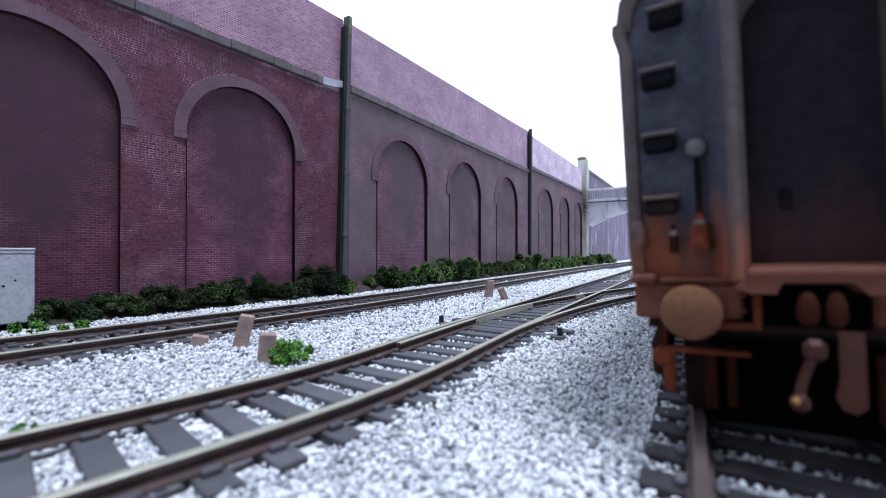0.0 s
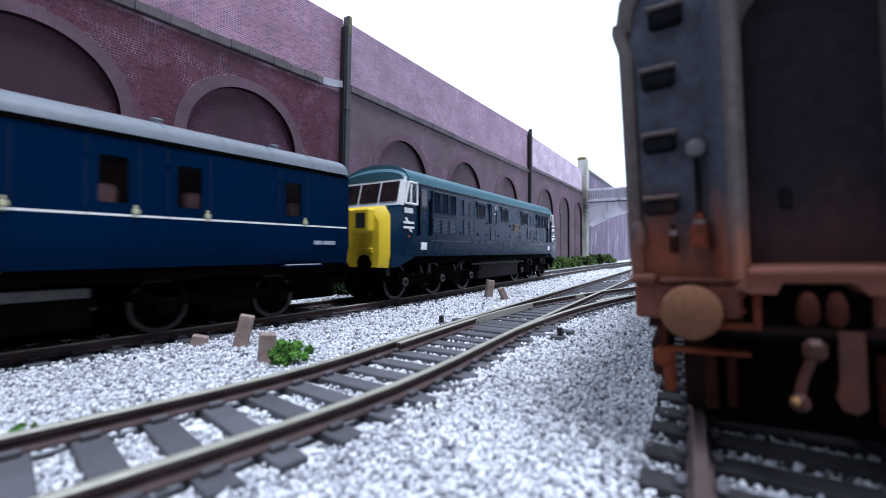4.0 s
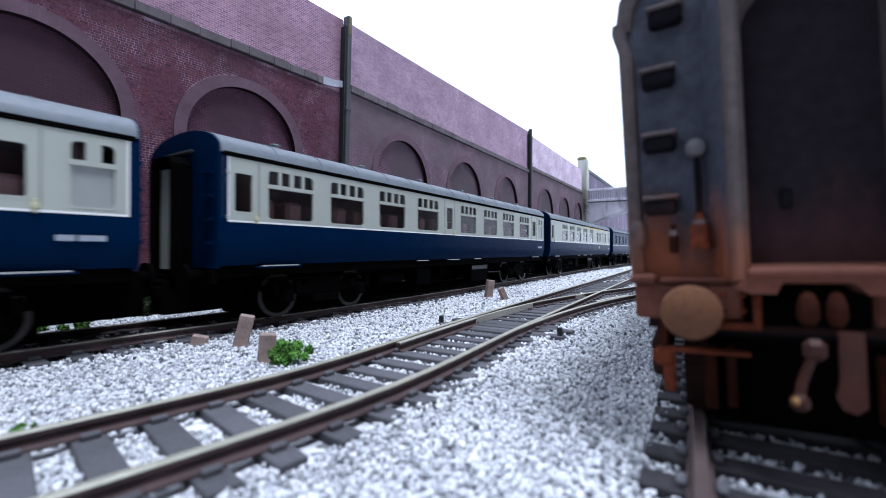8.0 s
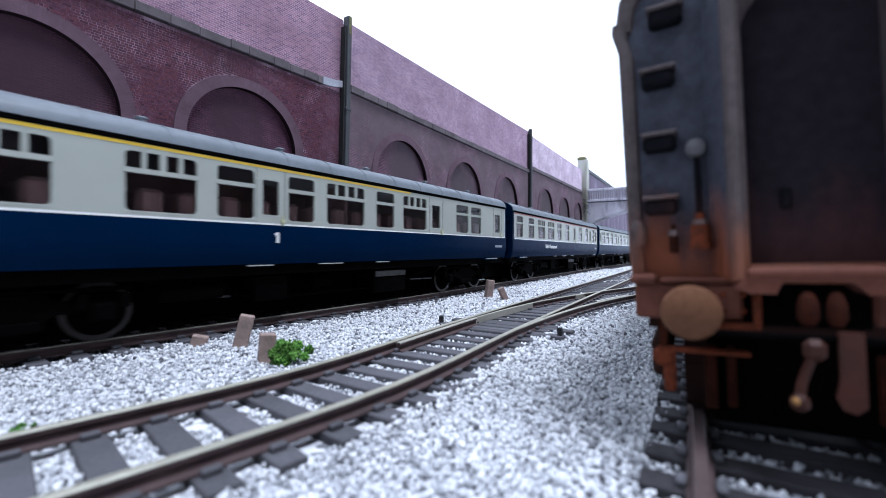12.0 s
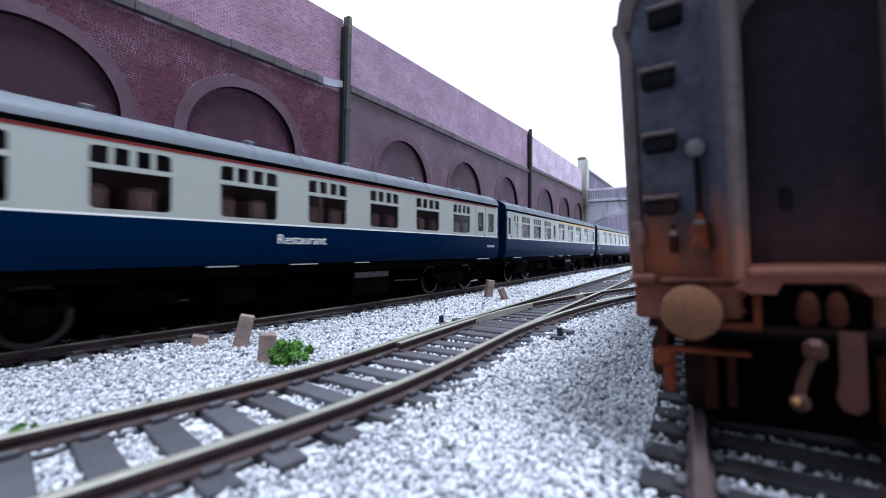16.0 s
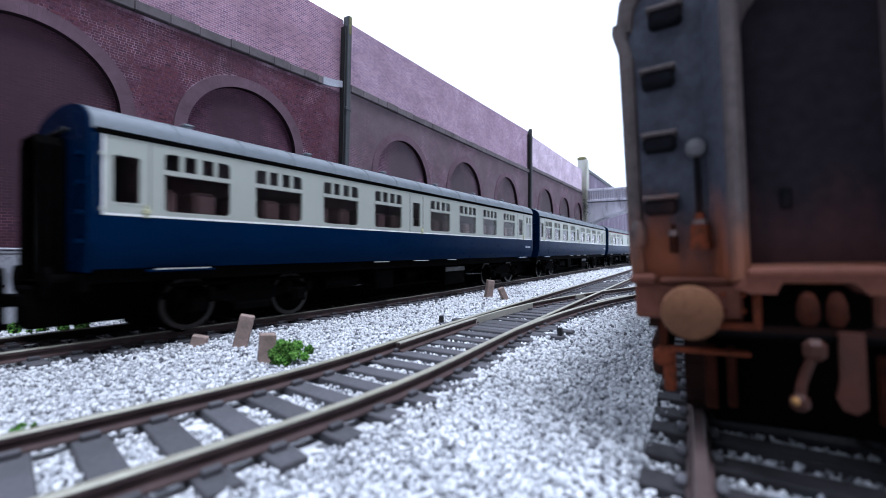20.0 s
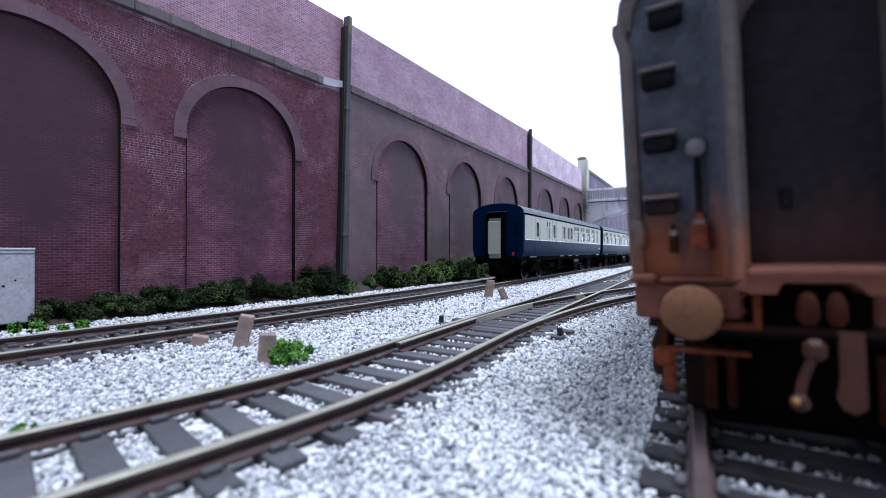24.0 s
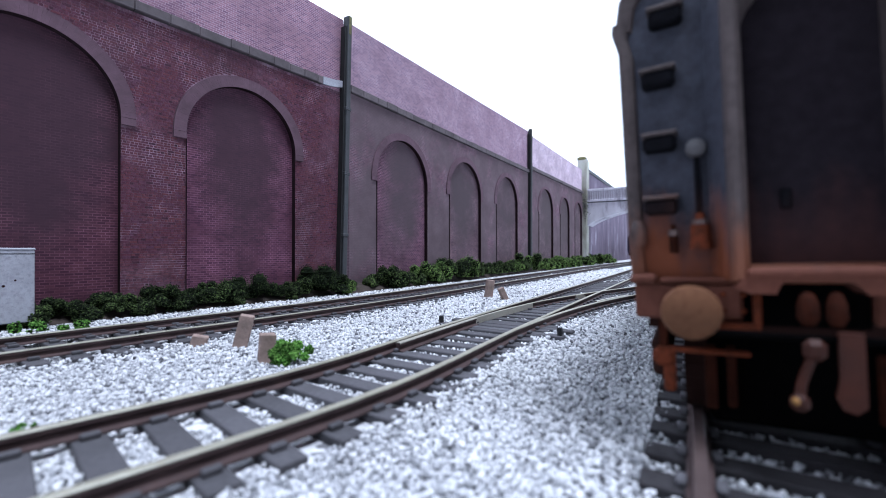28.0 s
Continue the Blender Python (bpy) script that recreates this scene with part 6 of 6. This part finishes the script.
BUSHES = [(0, 33 + 4.3 * i, 6.5 + 2.2 * (i % 3), 4.6 + 1.3 * (i * 7 % 4), 0) for i in range(16)] + [(0, 48, 9, 6, 0), (0, 54, 12, 5, 0), (0, 60, 9, 8, 0), (0, 66, 12, 6, 0), (0, 72, 9, 7, 0), (0, 79, 13, 6, 0), (0, 85, 9, 11, 0), (0, 91, 12, 7, 0), (0, 98, 9, 7, 0), (0, 105, 9, 10, 0), (0, 111, 11, 7, 0), (0, 119, 9, 13, 0),
          (0, 127, 8, 7, 0), (0, 134, 11, 8, 0), (0, 141, 8, 9, 0), (0, 149, 9, 16, 0), (0, 158, 9, 13, 0), (0, 164, 11, 10, 2), (0, 170, 8, 6, 0), (1, 8, 7, 5, 0), (1, 18, 8, 13, 0), (1, 27, 10, 12, 0), (1, 36, 9, 8, 0), (1, 46, 10, 10, 0),
          (1, 60, 9, 15, 2), (1, 70, 10, 8, 0), (1, 80, 9, 13, 2), (1, 94, 9, 17, 0), (1, 108, 9, 18, 2), (1, 122, 9, 14, 0), (1, 138, 9, 9, 0), (1, 154, 9, 11, 0), (1, 170, 9, 14, 0), (1, 188, 9, 12, 0), (1, 208, 9, 14, 2), (1, 228, 9, 13, 0), (1, 248, 8, 21, 2),
          (2, 6, 9, 14, 2), (2, 22, 10, 13, 2), (2, 40, 10, 16, 2), (2, 60, 10, 15, 2), (2, 80, 10, 17, 2), (2, 104, 10, 15, 2), (2, 130, 10, 16, 2), (2, 158, 10, 15, 2), (2, 190, 10, 17, 2), (2, 222, 10, 15, 2), (2, 262, 12, 18, 2), (2, 300, 14, 20, 2), (2, 345, 14, 20, 2)]
for i, (k, u, o, size, green) in enumerate(BUSHES):
    x, y = along(k, u, o)
    tuft("bush", "olive green foam bush at the foot of the wall" if green else "dark green foam bush at the foot of the wall", x, y, -0.4 if o < 10 else -1.8, size * ((0.82 if u < 90 else 0.95) if k == 0 else 1.0), 2600 if k < 2 else 900, LEAF3 if green else LEAF_DARK if k == 0 and i % 5 else LEAF, 100 + i, (0.9, 0.7, 0.9), crumb=0.25 if k == 0 else 0.36 if k == 1 else 0.7)
for i, (x, y, s) in enumerate([(-111, 108, 3.1), (-106.5, 109.5, 3.2), (-100.5, 110.5, 1.9), (-97, 112, 3.2)]):
    tuft("grass_tuft", "bright green grass tuft beside the rail", x, y, -2.8, s, 420, LEAF2, 300 + i, (0.8, 0.6, 1.0), 0.25)
tuft("grass_tuft", "bright green foam tuft beside a timber stake", -28.6, 79.0, -2.8, 4.9, 2200, LEAF2, 330, (1.0, 0.6, 1.1), 0.2, LEAF2)
tuft("grass_tuft", "small dry green tuft in the ballast", -50, 49.5, -3.2, 2.0, 90, LEAF2, 331, (1, 0.7, 0.4), 0.3)


def ballast_chips():
    """Loose chippings over the bed, small irregular six-sided stones."""
    rng = np.random.RandomState(5)
    P = []
    for y0, y1, step in ((24, 80, 0.6), (80, 150, 0.74), (150, 270, 0.98), (270, 480, 1.4)):
        xs = np.arange(-1.25 * y1, 1.2 * y1, step)
        ys = np.arange(y0, y1, step)
        g = np.stack(np.meshgrid(xs, ys), -1).reshape(-1, 2) + rng.uniform(-0.5, 0.5, (len(xs) * len(ys), 2)) * step
        g = g[(np.abs(g[:, 0] / g[:, 1] - 0.0) < 1.15) & (g[:, 1] > 22)]
        P.append(np.c_[g, np.full(len(g), step)])
    P = np.vstack(P)
    # keep to the near side of the wall's foot
    side = np.ones(len(P), bool)
    side &= (P[:, 0] + 100) * 0.806 - (P[:, 1] - 154) * 0.592 > 12.0
    side &= (P[:, 0] / P[:, 1] < 0.52) | (P[:, 1] < 62)
    P = P[side]
    z = rng.uniform(-3.3, -2.6, len(P))
    keep = np.ones(len(P), bool)
    for (ss, q), w in ((MAIN, 16.5), (LOOP, 16.5), (SIDING, 16.5), (TURN, 15.0)):
        d = np.gradient(q, axis=0)
        d /= np.hypot(d[:, 0], d[:, 1])[:, None]
        m = (np.abs(q[:, 0]) < 620) & (q[:, 1] > -40) & (q[:, 1] < 460)
        qq, dd = q[m], d[m]
        for i0 in range(0, len(P), 20000):
            b = P[i0:i0 + 20000, :2]
            k = np.argmin(((b[:, None, :] - qq[None]) ** 2).sum(-1), 1) if len(qq) < 400 else np.argmin(((b[:, None, :] - qq[None, ::2]) ** 2).sum(-1), 1) * 2
            off = (b[:, 0] - qq[k, 0]) * dd[k, 1] - (b[:, 1] - qq[k, 1]) * dd[k, 0]
            near = np.hypot(b[:, 0] - qq[k, 0], b[:, 1] - qq[k, 1]) < 40
            rail = near & (np.abs(np.abs(off) - 8.7) < 1.5)
            keep[i0:i0 + 20000] &= ~rail
            bed = near & (np.abs(off) < w)
            z[i0:i0 + 20000] = np.where(bed & (rng.uniform(size=len(b)) > 0.1), np.minimum(z[i0:i0 + 20000], -2.75), z[i0:i0 + 20000] + 0.12 * bed)
            edge = near & (np.abs(off) > 12.0) & (np.abs(off) < 15.5)
            z[i0:i0 + 20000] = np.where(edge, z[i0:i0 + 20000] + 0.35, z[i0:i0 + 20000])
    P, z = P[keep], z[keep]
    n = len(P)
    r = P[:, 2] * rng.uniform(0.3, 0.64, n)
    base = np.array([(x, y, w) for w in (-1, 1) for y in (-1, 1) for x in (-1, 1)], float) * 0.8
    v = base[None] * rng.uniform(0.55, 1.2, (n, 8, 1)) * rng.uniform(0.7, 1.2, (n, 1, 3))
    a, t = rng.uniform(0, 2 * np.pi, n), rng.uniform(-0.9, 0.9, n)
    ca, sa, ct, st = np.cos(a), np.sin(a), np.cos(t), np.sin(t)
    R = np.zeros((n, 3, 3))
    R[:, 0, 0], R[:, 0, 1], R[:, 1, 0], R[:, 1, 1], R[:, 2, 2] = ca, -sa * ct, sa, ca * ct, ct
    R[:, 0, 2], R[:, 1, 2], R[:, 2, 1] = sa * st, -ca * st, st
    v = np.einsum("nij,nkj->nki", R, v) * r[:, None, None] + np.c_[P[:, :2], z][:, None, :]
    faces = np.array([(0, 2, 3, 1), (4, 5, 7, 6), (0, 1, 5, 4), (2, 6, 7, 3), (0, 4, 6, 2), (1, 3, 7, 5)])
    f = (faces[None] + 8 * np.arange(n)[:, None, None]).reshape(-1, 4)
    me = bpy.data.meshes.new("ballast_chips")
    me.vertices.add(8 * n)
    me.vertices.foreach_set("co", (v.reshape(-1) * U).astype(np.float32))
    me.loops.add(24 * n)
    me.loops.foreach_set("vertex_index", f.reshape(-1).astype(np.int32))
    me.polygons.add(6 * n)
    me.polygons.foreach_set("loop_start", np.arange(0, 24 * n, 4, dtype=np.int32))
    me.materials.append(BALLAST)
    me.update(calc_edges=True)
    tagged(new("ballast_chips", me), "loose white and grey granite chippings between the tracks", "ballast", kind="stuff")


ballast_chips()
brick_field(wall_near, -60, 172, 0, 101, ARCH_1, (76.9, 97.6, 8, 40))


# ---------- how the train runs ----------
RUN = [(0.0, -80), (1.0, 66), (2.0, 211), (2.5, 284), (3.0, 357), (3.5, 430), (5.5, 741), (6.5, 896), (8.0, 1122), (9.5, 1353), (11.0, 1597), (12.5, 1842), (14.5, 2181), (16.0, 2455), (17.0, 2649), (19.0, 3023),
       (20.0, 3214), (21.5, 3490), (23.5, 3816), (25.0, 4037), (26.0, 4180), (27.0, 4322), (28.0, 4463)]


def run(t):
    """Arc length of the locomotive's rear end: a smooth curve through RUN."""
    T, S = np.array(RUN).T
    v = np.gradient(S, T)
    i = int(np.clip(np.searchsorted(T, t) - 1, 0, len(T) - 2))
    h = T[i + 1] - T[i]
    u = (t - T[i]) / h
    return ((2 * u**3 - 3 * u**2 + 1) * S[i] + (u**3 - 2 * u**2 + u) * h * v[i] + (-2 * u**3 + 3 * u**2) * S[i + 1] + (u**3 - u**2) * h * v[i + 1])


def motions():
    times = [0.5 * i for i in range(57)]
    for thing, length, behind in TRAIN:
        rows = []
        for t in times:
            s = S0 + run(t) - behind + length / 2
            ax, ay, _ = at(MAIN, s - length * 0.35)
            bx, by, _ = at(MAIN, s + length * 0.35)
            rows.append((t, mm((ax + bx) / 2, (ay + by) / 2, 0, 0, 0, math.degrees(math.atan2(by - ay, bx - ax)))))
        walk(thing, rows)
    # wheels turn with the distance run; one row a frame, since they spin fast
    roll = [(i / FPS, run(i / FPS)) for i in range(28 * FPS + 1)]
    for ws, x, r in SPIN:
        walk(ws, [(t, mm(x, 0, r, 0, math.degrees(d / r) % 360.0, 0)) for t, d in roll])


motions()
